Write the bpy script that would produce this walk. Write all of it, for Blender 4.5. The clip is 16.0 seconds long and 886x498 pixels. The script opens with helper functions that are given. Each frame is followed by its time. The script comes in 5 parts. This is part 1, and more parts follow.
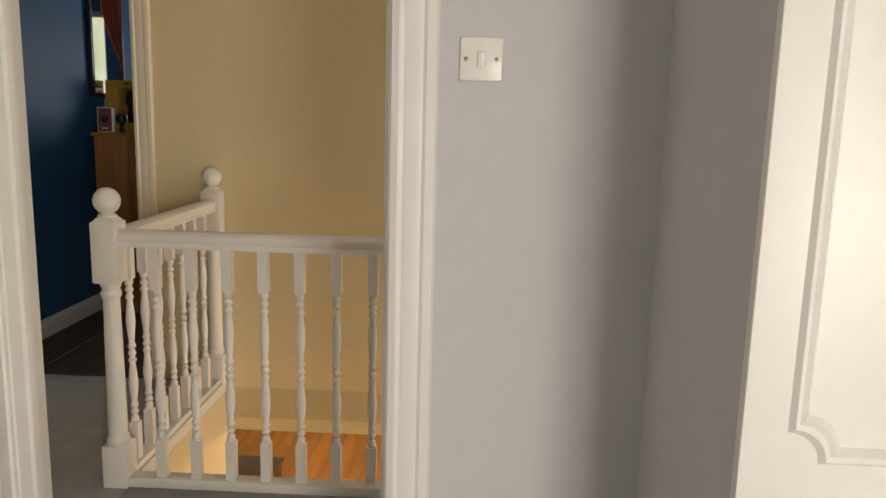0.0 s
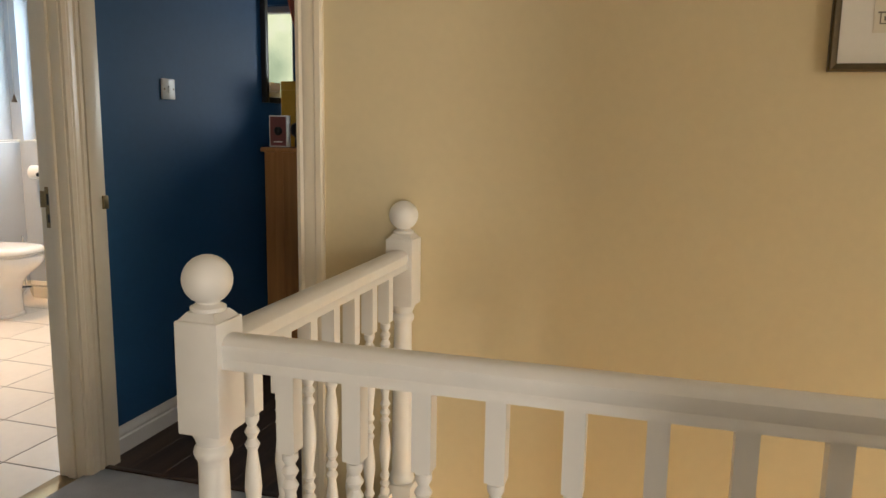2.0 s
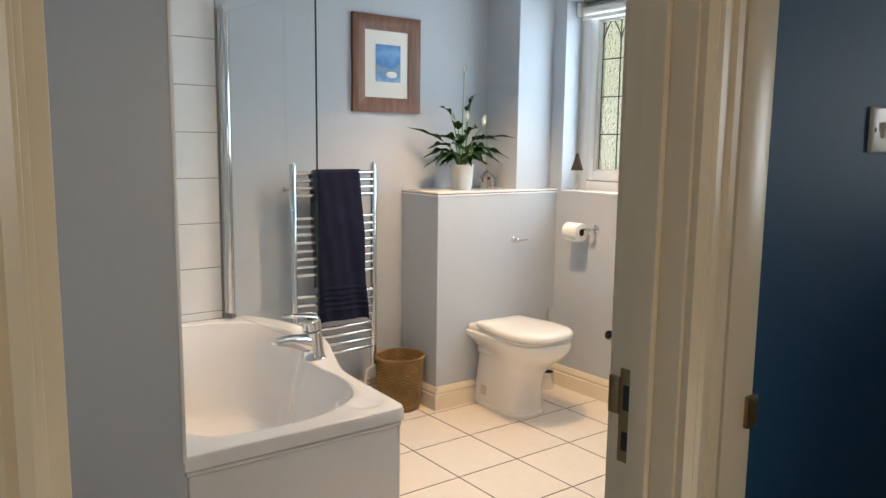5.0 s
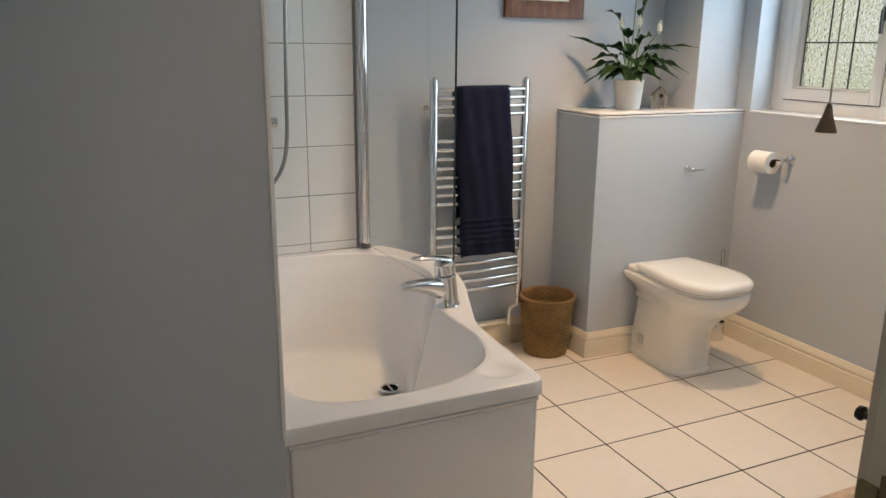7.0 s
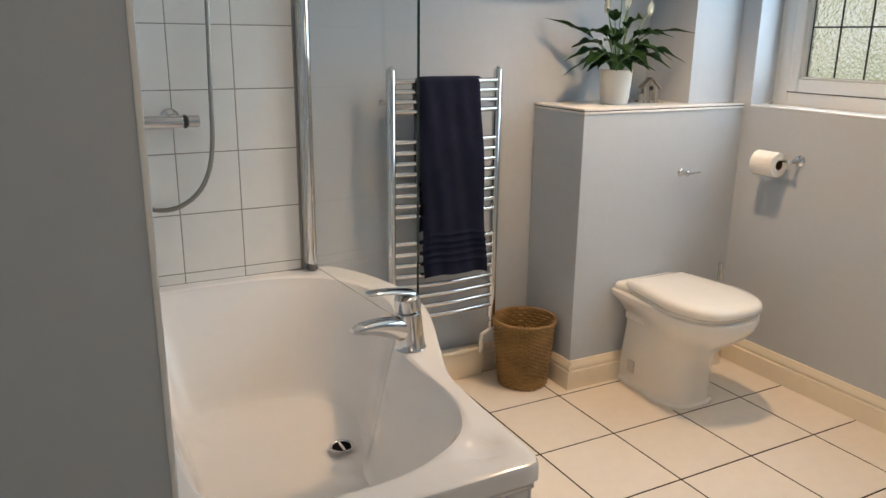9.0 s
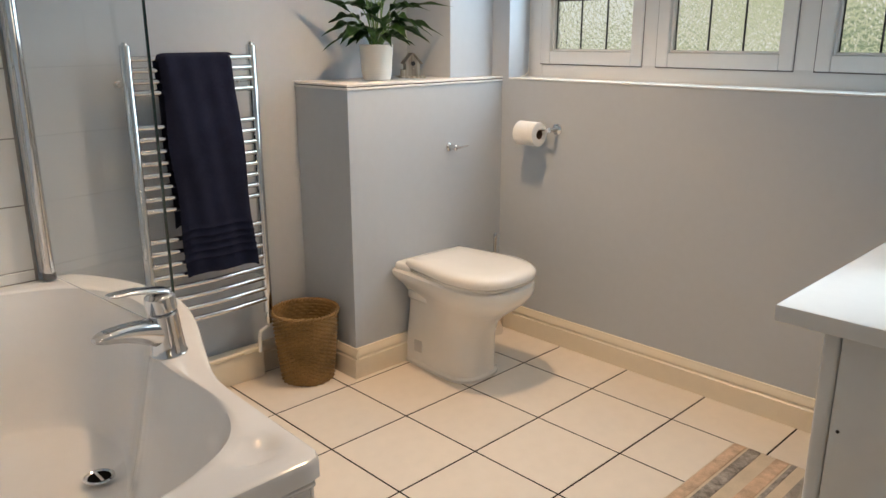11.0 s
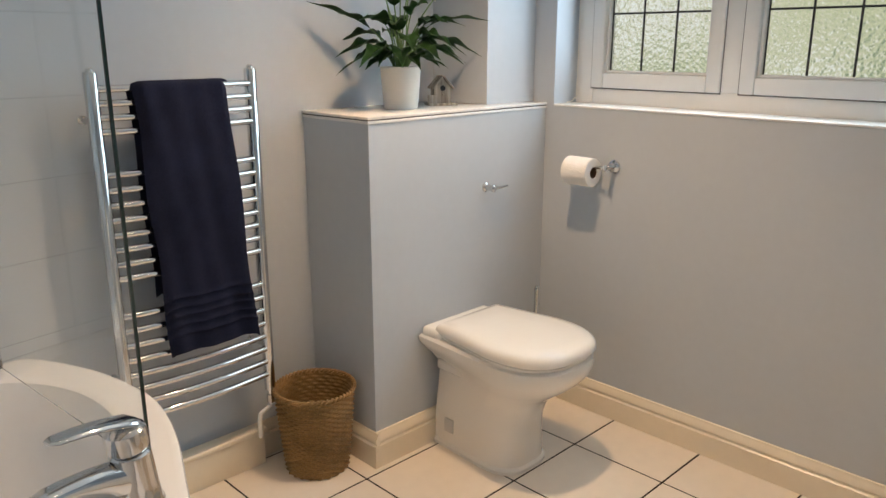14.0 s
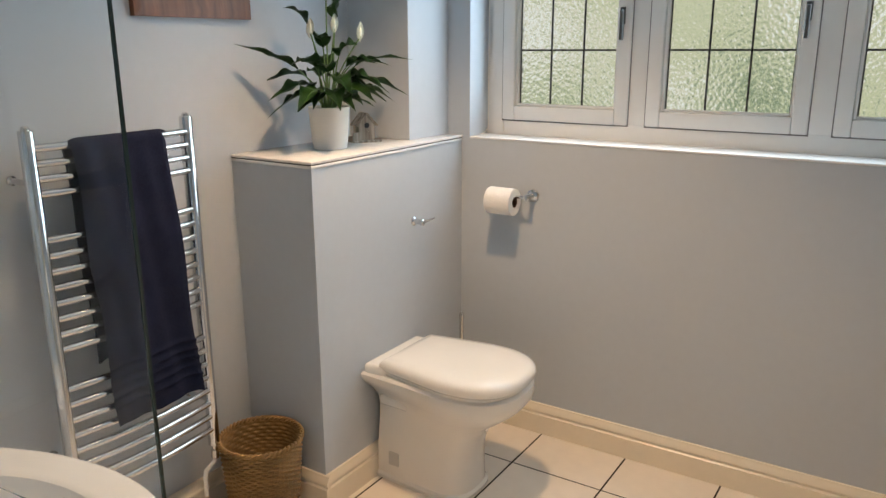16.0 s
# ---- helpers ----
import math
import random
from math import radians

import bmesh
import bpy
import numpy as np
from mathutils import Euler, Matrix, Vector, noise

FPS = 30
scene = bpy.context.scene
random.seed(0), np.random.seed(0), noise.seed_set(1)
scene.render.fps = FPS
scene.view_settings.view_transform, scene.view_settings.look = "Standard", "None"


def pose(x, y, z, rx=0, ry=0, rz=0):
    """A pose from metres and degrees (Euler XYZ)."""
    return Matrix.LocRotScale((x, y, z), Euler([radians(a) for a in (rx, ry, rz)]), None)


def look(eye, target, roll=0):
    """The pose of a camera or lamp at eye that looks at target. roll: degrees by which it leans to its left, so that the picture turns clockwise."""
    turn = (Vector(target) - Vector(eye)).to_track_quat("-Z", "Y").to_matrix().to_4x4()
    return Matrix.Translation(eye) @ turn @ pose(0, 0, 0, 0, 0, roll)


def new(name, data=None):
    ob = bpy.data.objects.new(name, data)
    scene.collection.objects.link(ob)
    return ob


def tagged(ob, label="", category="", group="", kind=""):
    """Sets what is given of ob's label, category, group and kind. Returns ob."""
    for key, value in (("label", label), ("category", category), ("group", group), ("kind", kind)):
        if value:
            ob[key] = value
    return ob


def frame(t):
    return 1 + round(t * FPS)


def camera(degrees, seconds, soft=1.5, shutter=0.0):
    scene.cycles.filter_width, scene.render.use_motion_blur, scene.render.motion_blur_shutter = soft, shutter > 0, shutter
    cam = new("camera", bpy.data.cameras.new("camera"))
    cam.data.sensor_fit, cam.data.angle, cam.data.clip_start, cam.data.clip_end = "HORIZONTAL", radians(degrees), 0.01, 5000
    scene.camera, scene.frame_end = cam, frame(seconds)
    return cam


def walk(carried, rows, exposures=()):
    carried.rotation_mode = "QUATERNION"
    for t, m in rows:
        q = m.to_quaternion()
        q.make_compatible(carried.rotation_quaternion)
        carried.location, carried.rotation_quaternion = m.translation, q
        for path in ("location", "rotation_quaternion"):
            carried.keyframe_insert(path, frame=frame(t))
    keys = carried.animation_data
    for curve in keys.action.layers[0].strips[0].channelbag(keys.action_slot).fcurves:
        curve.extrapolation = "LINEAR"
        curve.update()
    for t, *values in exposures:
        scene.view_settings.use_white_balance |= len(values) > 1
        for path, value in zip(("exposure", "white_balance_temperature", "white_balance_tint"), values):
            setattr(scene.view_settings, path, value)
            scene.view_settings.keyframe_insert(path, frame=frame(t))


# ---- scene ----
cam = camera(60.5, 16.0)
PATH = [
    (0, (0.967, 0.882, 1.409), (0.893, 2.85, 1.062), 1.5),
    (0.5, (0.885, 1.188, 1.367), (0.638, 3.143, 1.027), 1.5),
    (1, (0.806, 1.539, 1.334), (0.468, 3.481, 0.995), 1.1),
    (1.5, (0.652, 1.915, 1.347), (0.2, 3.835, 1.013), 1.0),
    (2, (0.49, 2.288, 1.372), (-0.07, 4.181, 1.047), 0.9),
    (2.5, (0.305, 2.64, 1.389), (-0.414, 4.48, 1.074), 0.8),
    (3, (0.137, 2.941, 1.427), (-0.741, 4.712, 1.12), 0.6),
    (3.5, (-0.086, 3.181, 1.45), (-1.27, 4.765, 1.155), 0.6),
    (4, (-0.398, 3.327, 1.456), (-1.786, 4.736, 1.16), 0.6),
    (4.5, (-0.711, 3.438, 1.476), (-2.195, 4.75, 1.193), 0.7),
    (5, (-0.926, 3.604, 1.465), (-2.514, 4.788, 1.192), 0.7),
    (7.3, (-1.343, 3.891, 1.505), (-3.106, 4.671, 0.974), 0.7),
    (7.5, (-1.397, 3.9, 1.485), (-3.164, 4.67, 0.951), 0.8),
    (8, (-1.554, 3.973, 1.482), (-3.321, 4.734, 0.937), 0.7),
    (8.5, (-1.688, 4.063, 1.473), (-3.445, 4.85, 0.93), 0.6),
    (9, (-1.774, 4.097, 1.472), (-3.477, 4.999, 0.937), 0.7),
    (9.5, (-1.801, 4.148, 1.469), (-3.42, 5.196, 0.937), 0.3),
    (10, (-1.825, 4.201, 1.46), (-3.311, 5.43, 0.931), 0.2),
    (10.2, (-1.83, 4.215, 1.448), (-3.272, 5.497, 0.922), 0.1),
    (12.3, (-1.897, 4.224, 1.316), (-3.255, 5.59, 0.777), -0.1),
    (12.5, (-1.915, 4.255, 1.326), (-3.287, 5.613, 0.803), -0.1),
    (13, (-2.043, 4.303, 1.395), (-3.422, 5.65, 0.862), 0.0),
    (13.5, (-2.171, 4.386, 1.421), (-3.55, 5.735, 0.893), 0.1),
    (14, (-2.358, 4.51, 1.43), (-3.73, 5.868, 0.906), 0.0),
    (14.5, (-2.514, 4.532, 1.474), (-3.879, 5.899, 0.955), 0.3),
    (15, (-2.642, 4.425, 1.502), (-3.989, 5.813, 0.992), 0.4),
    (15.5, (-2.698, 4.318, 1.539), (-3.935, 5.803, 1.027), 0.3),
    (16, (-2.61, 4.281, 1.547), (-3.656, 5.906, 1.034), -0.2),
]
walk(cam, [(t, look(eye, target, roll)) for t, eye, target, roll in PATH],
     exposures=[(0, 0.4), (0.5, 0.7), (2, 0.72), (3.5, 0.8), (4.2, 0.8), (5, 0.38), (7.3, -0.02), (16, -0.02)])

# ---- world and light ----
world = bpy.data.worlds.new("world")
scene.world = world
world.use_nodes = True
wn = world.node_tree
sky = wn.nodes.new("ShaderNodeTexSky")
sky.sky_type, sky.sun_disc = "NISHITA", False
sky.sun_elevation, sky.sun_rotation = radians(38), radians(120)
wn.links.new(sky.outputs["Color"], wn.nodes["Background"].inputs["Color"])
wn.nodes["Background"].inputs["Strength"].default_value = 0.12


def lamp(name, kind, m, energy, colour, **settings):
    data = bpy.data.lights.new(name, kind)
    data.energy, data.color = energy, colour
    if "size" in settings:
        data.shape, data.size, data.size_y = "RECTANGLE", settings["size"], settings["size_y"]
    if "radius" in settings:
        data.shadow_soft_size = settings["radius"]
    if "spot" in settings:
        data.spot_size, data.spot_blend = radians(settings["spot"]), 0.8
    if "angle" in settings:
        data.angle = radians(settings["angle"])
    ob = new(name, data)
    ob.matrix_world = m
    return ob


WARM = (1.0, 0.66, 0.38)
lamp("sun", "SUN", look((6, 14, 12), (0, 0, 0)), 1.0, (1.0, 0.95, 0.88), angle=12)
# daylight through the bathroom window
lamp("window_daylight", "AREA", look((-3.25, 7.02, 1.76), (-3.25, 3.0, 1.76)), 20, (0.72, 0.88, 1.0), size=1.7, size_y=0.9)
# ceiling spots of the bathroom
for sx, sy, power in ((-3.72, 6.02, 86), (-2.75, 5.70, 13), (-3.75, 5.20, 10), (-2.30, 4.55, 8)):
    lamp("ceiling_spot_light", "SPOT", pose(sx, sy, 2.395), power, WARM, spot=110, radius=0.045)
# daylight of the bedroom behind the camera and of the blue room
lamp("bedroom_daylight", "AREA", look((2.15, -1.25, 1.05), (0.3, 3.0, 0.75)), 54, (1.0, 0.91, 0.79), size=0.8, size_y=1.1)
# added fill for the landing; no window stands at this end
lamp("landing_fill", "AREA", look((2.95, 3.3, 1.5), (-0.5, 3.8, 0.9)), 10, (1.0, 0.93, 0.84), size=0.7, size_y=1.0)
lamp("blue_room_daylight", "AREA", look((-0.36, 7.44, 1.68), (-1.0, 4.6, 1.2)), 7.5, (0.92, 0.96, 1.0), size=0.6, size_y=0.7)
# added fill that brightens the lower stairwell wall; its source is unseen
lamp("stairwell_fill", "AREA", look((2.9, 4.05, -0.95), (-0.3, 4.2, -0.6)), 21, (1.0, 0.91, 0.74), size=0.9, size_y=1.2)
lamp("hall_lamp_light", "POINT", pose(0.5, 6.6, -0.62), 90, (1.0, 0.70, 0.38), radius=0.1)


# ---- materials ----
def material(name, colour, rough=0.5, metal=0.0, vary=0.06, grain=8.0, bump=0.0, bump_scale=120.0, spec=0.5, coat=0.0):
    """A surface with broad and fine variation of its colour, and a fine relief."""
    mat = bpy.data.materials.new(name)
    mat.use_nodes = True
    nt = mat.node_tree
    bsdf = nt.nodes["Principled BSDF"]
    bsdf.inputs["Roughness"].default_value = rough
    bsdf.inputs["Metallic"].default_value = metal
    bsdf.inputs["Specular IOR Level"].default_value = spec
    bsdf.inputs["Coat Weight"].default_value = coat
    co = nt.nodes.new("ShaderNodeTexCoord")
    broad = nt.nodes.new("ShaderNodeTexNoise")
    broad.inputs["Scale"].default_value = grain * 0.18
    broad.inputs["Detail"].default_value = 3
    fine = nt.nodes.new("ShaderNodeTexNoise")
    fine.inputs["Scale"].default_value = grain * 4
    fine.inputs["Detail"].default_value = 5
    for n in (broad, fine):
        nt.links.new(co.outputs["Object"], n.inputs["Vector"])
    add = nt.nodes.new("ShaderNodeMath")
    add.operation = "ADD"
    nt.links.new(broad.outputs["Fac"], add.inputs[0])
    nt.links.new(fine.outputs["Fac"], add.inputs[1])
    ramp = nt.nodes.new("ShaderNodeMapRange")
    ramp.inputs["From Min"].default_value, ramp.inputs["From Max"].default_value = 0.6, 1.4
    ramp.inputs["To Min"].default_value, ramp.inputs["To Max"].default_value = 1 - vary, 1 + vary
    nt.links.new(add.outputs[0], ramp.inputs["Value"])
    mul = nt.nodes.new("ShaderNodeVectorMath")
    mul.operation = "SCALE"
    mul.inputs[0].default_value = colour
    nt.links.new(ramp.outputs["Result"], mul.inputs["Scale"])
    nt.links.new(mul.outputs["Vector"], bsdf.inputs["Base Color"])
    if bump:
        relief = nt.nodes.new("ShaderNodeTexNoise")
        relief.inputs["Scale"].default_value = bump_scale
        relief.inputs["Detail"].default_value = 4
        nt.links.new(co.outputs["Object"], relief.inputs["Vector"])
        b = nt.nodes.new("ShaderNodeBump")
        b.inputs["Strength"].default_value = bump
        b.inputs["Distance"].default_value = 0.004
        nt.links.new(relief.outputs["Fac"], b.inputs["Height"])
        nt.links.new(b.outputs["Normal"], bsdf.inputs["Normal"])
    return mat


def wood(name, dark, light, scale, rough=0.45, stretch=(1, 1, 0.06), knots=False):
    """Wood with grain along the stretched axis."""
    mat = bpy.data.materials.new(name)
    mat.use_nodes = True
    nt = mat.node_tree
    bsdf = nt.nodes["Principled BSDF"]
    bsdf.inputs["Roughness"].default_value = rough
    co = nt.nodes.new("ShaderNodeTexCoord")
    mp = nt.nodes.new("ShaderNodeMapping")
    mp.inputs["Scale"].default_value = stretch
    nt.links.new(co.outputs["Object"], mp.inputs["Vector"])
    n1 = nt.nodes.new("ShaderNodeTexNoise")
    n1.inputs["Scale"].default_value, n1.inputs["Detail"].default_value = scale, 6
    n1.inputs["Distortion"].default_value = 0.6
    nt.links.new(mp.outputs["Vector"], n1.inputs["Vector"])
    cr = nt.nodes.new("ShaderNodeValToRGB")
    cr.color_ramp.elements[0].position, cr.color_ramp.elements[1].position = 0.32, 0.68
    cr.color_ramp.elements[0].color, cr.color_ramp.elements[1].color = (*dark, 1), (*light, 1)
    nt.links.new(n1.outputs["Fac"], cr.inputs["Fac"])
    colour = cr.outputs["Color"]
    if knots:
        vo = nt.nodes.new("ShaderNodeTexVoronoi")
        vo.inputs["Scale"].default_value = 5.5
        mk = nt.nodes.new("ShaderNodeMapping")
        mk.inputs["Scale"].default_value = (1, 1, 0.7)
        nt.links.new(co.outputs["Object"], mk.inputs["Vector"])
        nt.links.new(mk.outputs["Vector"], vo.inputs["Vector"])
        kr = nt.nodes.new("ShaderNodeMapRange")
        kr.inputs["From Min"].default_value, kr.inputs["From Max"].default_value = 0.10, 0.24
        nt.links.new(vo.outputs["Distance"], kr.inputs["Value"])
        mix = nt.nodes.new("ShaderNodeMix")
        mix.data_type = "RGBA"
        mix.inputs["A"].default_value = (dark[0] * 0.35, dark[1] * 0.3, dark[2] * 0.3, 1)
        nt.links.new(kr.outputs["Result"], mix.inputs["Factor"])
        nt.links.new(colour, mix.inputs["B"])
        colour = mix.outputs["Result"]
    nt.links.new(colour, bsdf.inputs["Base Color"])
    b = nt.nodes.new("ShaderNodeBump")
    b.inputs["Strength"].default_value, b.inputs["Distance"].default_value = 0.15, 0.003
    nt.links.new(n1.outputs["Fac"], b.inputs["Height"])
    nt.links.new(b.outputs["Normal"], bsdf.inputs["Normal"])
    return mat


def glass(name, colour, rough, relief=0.0, relief_scale=60.0, ior=1.45):
    mat = bpy.data.materials.new(name)
    mat.use_nodes = True
    nt = mat.node_tree
    bsdf = nt.nodes["Principled BSDF"]
    bsdf.inputs["Base Color"].default_value = (*colour, 1)
    bsdf.inputs["Transmission Weight"].default_value = 1.0
    bsdf.inputs["Roughness"].default_value = rough
    bsdf.inputs["IOR"].default_value = ior
    if relief:
        co = nt.nodes.new("ShaderNodeTexCoord")
        n = nt.nodes.new("ShaderNodeTexVoronoi")
        n.feature = "SMOOTH_F1"
        n.inputs["Scale"].default_value = relief_scale
        n.inputs["Smoothness"].default_value = 0.6
        nt.links.new(co.outputs["Object"], n.inputs["Vector"])
        b = nt.nodes.new("ShaderNodeBump")
        b.inputs["Strength"].default_value, b.inputs["Distance"].default_value = relief, 0.006
        nt.links.new(n.outputs["Distance"], b.inputs["Height"])
        nt.links.new(b.outputs["Normal"], bsdf.inputs["Normal"])
    return mat


M_BLUEGREY = material("pale_blue_wall_paint", (0.485, 0.525, 0.572), 0.6, vary=0.025, bump=0.06, bump_scale=220, spec=0.3)
M_GREY = material("warm_grey_wall_paint", (0.56, 0.55, 0.56), 0.7, vary=0.03, bump=0.06, bump_scale=220, spec=0.3)
M_CREAM = material("cream_wall_paint", (0.69, 0.585, 0.375), 0.7, vary=0.03, bump=0.06, bump_scale=220, spec=0.3)
M_BLUE = material("deep_blue_wall_paint", (0.021, 0.092, 0.21), 0.55, vary=0.06, bump=0.06, bump_scale=220, spec=0.3)
M_WHITE = material("white_ceiling_paint", (0.8, 0.8, 0.78), 0.8, vary=0.02)
M_GLOSS = material("white_gloss_paint", (0.78, 0.76, 0.72), 0.38, vary=0.03, bump=0.03, bump_scale=60)
# cream gloss of the bathroom woodwork; on door frames it paints warm bounce light
M_CREAM_AND_TINT = material("cream_gloss_and_warm_tint", (0.80, 0.72, 0.58), 0.3, vary=0.03, bump=0.03, bump_scale=60)
M_TILE = material("cream_floor_tile", (0.82, 0.74, 0.64), 0.22, vary=0.04, grain=5)
M_GROUT = material("brown_floor_grout", (0.022, 0.014, 0.010), 0.95, vary=0.2, grain=20, spec=0.1)
M_WTILE = material("white_wall_tile", (0.80, 0.79, 0.76), 0.15, vary=0.03, grain=4)
M_WGROUT = material("grey_wall_grout", (0.33, 0.31, 0.29), 0.9, vary=0.1)
M_CERAMIC = material("white_ceramic", (0.82, 0.79, 0.74), 0.08, vary=0.01, coat=0.4)
M_ACRYLIC = material("white_bath_acrylic", (0.80, 0.79, 0.78), 0.16, vary=0.015)
M_CHROME = material("chrome", (0.70, 0.695, 0.69), 0.09, metal=1.0, vary=0.02)
M_BRASS = material("aged_brass", (0.32, 0.24, 0.13), 0.4, metal=1.0, vary=0.15, grain=40)
M_NAVY = material("navy_towelling", (0.013, 0.016, 0.036), 0.95, vary=0.35, grain=60, bump=0.9, bump_scale=420, spec=0.15)
M_CARPET = material("grey_carpet", (0.40, 0.40, 0.41), 0.98, vary=0.14, grain=60, bump=1.0, bump_scale=500, spec=0.05)
M_PINE = wood("knotty_pine", (0.38, 0.165, 0.05), (0.56, 0.27, 0.095), 24, knots=True)
M_FRAMEWOOD = wood("reddish_frame_wood", (0.10, 0.035, 0.015), (0.20, 0.075, 0.03), 40)
M_DARKWOOD = wood("dark_floor_wood", (0.018, 0.010, 0.007), (0.06, 0.032, 0.018), 22, rough=0.5, stretch=(1, 0.06, 1))
M_HALLWOOD = wood("orange_hall_floor_wood", (0.42, 0.19, 0.05), (0.60, 0.30, 0.09), 18, rough=0.35, stretch=(1, 0.08, 1))
M_BLACK = material("black_lacquer", (0.012, 0.011, 0.010), 0.35, vary=0.1)
M_DARK = material("matt_black", (0.006, 0.006, 0.006), 0.9, vary=0.1, spec=0.1)
M_GLASS = glass("clear_glass", (0.965, 0.985, 0.98), 0.0, ior=1.22)
M_EDGE = material("dark_green_glass_edge", (0.02, 0.035, 0.03), 0.15, vary=0.02)
M_OBSCURE = glass("rippled_obscure_glass", (0.97, 0.99, 0.97), 0.12, 0.75, 72)
M_LEAD = material("lead_strip", (0.05, 0.05, 0.05), 0.6, metal=0.3, vary=0.1)
M_UPVC = material("white_window_plastic", (0.80, 0.80, 0.79), 0.25, vary=0.02)
M_MIRROR = material("mirror_silver", (0.9, 0.9, 0.9), 0.01, metal=1.0, vary=0.0)
M_PAPER = material("white_card", (0.78, 0.76, 0.70), 0.85, vary=0.03)
M_LEAF = material("dark_green_leaf", (0.024, 0.072, 0.015), 0.36, vary=0.3, grain=14)
M_STEM = material("pale_green_stem", (0.14, 0.24, 0.08), 0.5, vary=0.15)
M_SPATHE = material("creamy_white_petal", (0.82, 0.83, 0.74), 0.5, vary=0.05)
M_SOIL = material("dark_potting_soil", (0.03, 0.02, 0.014), 0.95, vary=0.4, grain=60)
M_POT = material("matt_white_pot", (0.78, 0.76, 0.71), 0.5, vary=0.02)
M_PLASTIC = material("white_switch_plastic", (0.78, 0.75, 0.71), 0.3, vary=0.01)
M_TISSUE = material("toilet_paper", (0.82, 0.80, 0.76), 0.95, vary=0.03, bump=0.4, bump_scale=160)
M_CARD = material("brown_cardboard", (0.16, 0.09, 0.05), 0.9, vary=0.1)
M_SEAGRASS = material("woven_seagrass", (0.28, 0.165, 0.060), 0.6, vary=0.6, grain=60)


# ---- building helpers ----
def thing(name, at, label, category, group="", kind=""):
    ob = new(name)
    ob.empty_display_size = 0.05
    ob.matrix_world = at if isinstance(at, Matrix) else Matrix.Translation(at)
    return tagged(ob, label, category, group, kind)


def part(name, bm, mat, parent=None, label="", smooth=True, flat=False):
    me = bpy.data.meshes.new(name)
    bm.to_mesh(me)
    bm.free()
    me.materials.append(mat)
    if smooth and not flat:
        me.polygons.foreach_set("use_smooth", [True] * len(me.polygons))
        me.set_sharp_from_angle(angle=radians(35))
    ob = new(name, me)
    if parent is not None:
        ob.parent = parent
    if label:
        ob["label"] = label
    return ob


def structure(name, bm, mat, label, category):
    return tagged(part(name, bm, mat), label, category, kind="structure")


def box(x0, x1, y0, y1, z0, z1, bevel=0.0, segs=2, bm=None):
    """A block between two corners, its edges rounded by bevel."""
    one = bmesh.new()
    bmesh.ops.create_cube(one, size=1)
    bmesh.ops.scale(one, vec=(x1 - x0, y1 - y0, z1 - z0), verts=one.verts)
    bmesh.ops.translate(one, vec=((x0 + x1) / 2, (y0 + y1) / 2, (z0 + z1) / 2), verts=one.verts)
    if bevel:
        bmesh.ops.bevel(one, geom=list(one.edges), offset=bevel, segments=segs, profile=0.5, affect="EDGES")
    return one if bm is None else join(bm, one)


def join(bm, other):
    me = bpy.data.meshes.new("joined")
    other.to_mesh(me)
    other.free()
    bm.from_mesh(me)
    bpy.data.meshes.remove(me)
    return bm


def moved(bm, m):
    bmesh.ops.transform(bm, matrix=m, verts=bm.verts)
    return bm


def lathe(profile, n=24, closed=True):
    """A turned shape from (radius, height) pairs."""
    bm = bmesh.new()
    rings = []
    for r, z in profile:
        if r < 1e-5:
            rings.append([bm.verts.new((0, 0, z))])
        else:
            rings.append([bm.verts.new((r * math.cos(2 * math.pi * i / n), r * math.sin(2 * math.pi * i / n), z)) for i in range(n)])
    for a, b in zip(rings, rings[1:]):
        for i in range(n):
            j = (i + 1) % n
            loop = [a[i % len(a)], a[j % len(a)], b[j % len(b)], b[i % len(b)]]
            loop = [v for k, v in enumerate(loop) if v not in loop[:k]]
            if len(loop) > 2:
                bm.faces.new(loop)
    if closed:
        for ring in (rings[0], rings[-1]):
            if len(ring) > 2:
                bm.faces.new(ring)
    bmesh.ops.recalc_face_normals(bm, faces=bm.faces)
    return bm


def tube(points, radius, n=12, caps=True):
    """A round bar along a line of points; radius may be a list."""
    bm = bmesh.new()
    pts = [Vector(p) for p in points]
    radii = radius if isinstance(radius, (list, tuple)) else [radius] * len(pts)
    rings = []
    side = None
    for i, p in enumerate(pts):
        way = (pts[min(i + 1, len(pts) - 1)] - pts[max(i - 1, 0)]).normalized()
        if side is None:
            side = way.orthogonal().normalized()
        side = (side - way * side.dot(way)).normalized()
        up = way.cross(side)
        rings.append([bm.verts.new(p + radii[i] * (math.cos(2 * math.pi * k / n) * side + math.sin(2 * math.pi * k / n) * up)) for k in range(n)])
    for a, b in zip(rings, rings[1:]):
        for k in range(n):
            bm.faces.new((a[k], a[(k + 1) % n], b[(k + 1) % n], b[k]))
    if caps:
        bm.faces.new(rings[0])
        bm.faces.new(rings[-1])
    bmesh.ops.recalc_face_normals(bm, faces=bm.faces)
    return bm


def loft(sections, cap_start=True, cap_end=True, closed=True):
    """A skin over rings of points, all of one count."""
    bm = bmesh.new()
    rings = [[bm.verts.new(p) for p in ring] for ring in sections]
    n = len(rings[0])
    for a, b in zip(rings, rings[1:]):
        for k in range(n if closed else n - 1):
            bm.faces.new((a[k], a[(k + 1) % n], b[(k + 1) % n], b[k]))
    if cap_start:
        bm.faces.new(rings[0])
    if cap_end:
        bm.faces.new(rings[-1])
    bmesh.ops.recalc_face_normals(bm, faces=bm.faces)
    return bm


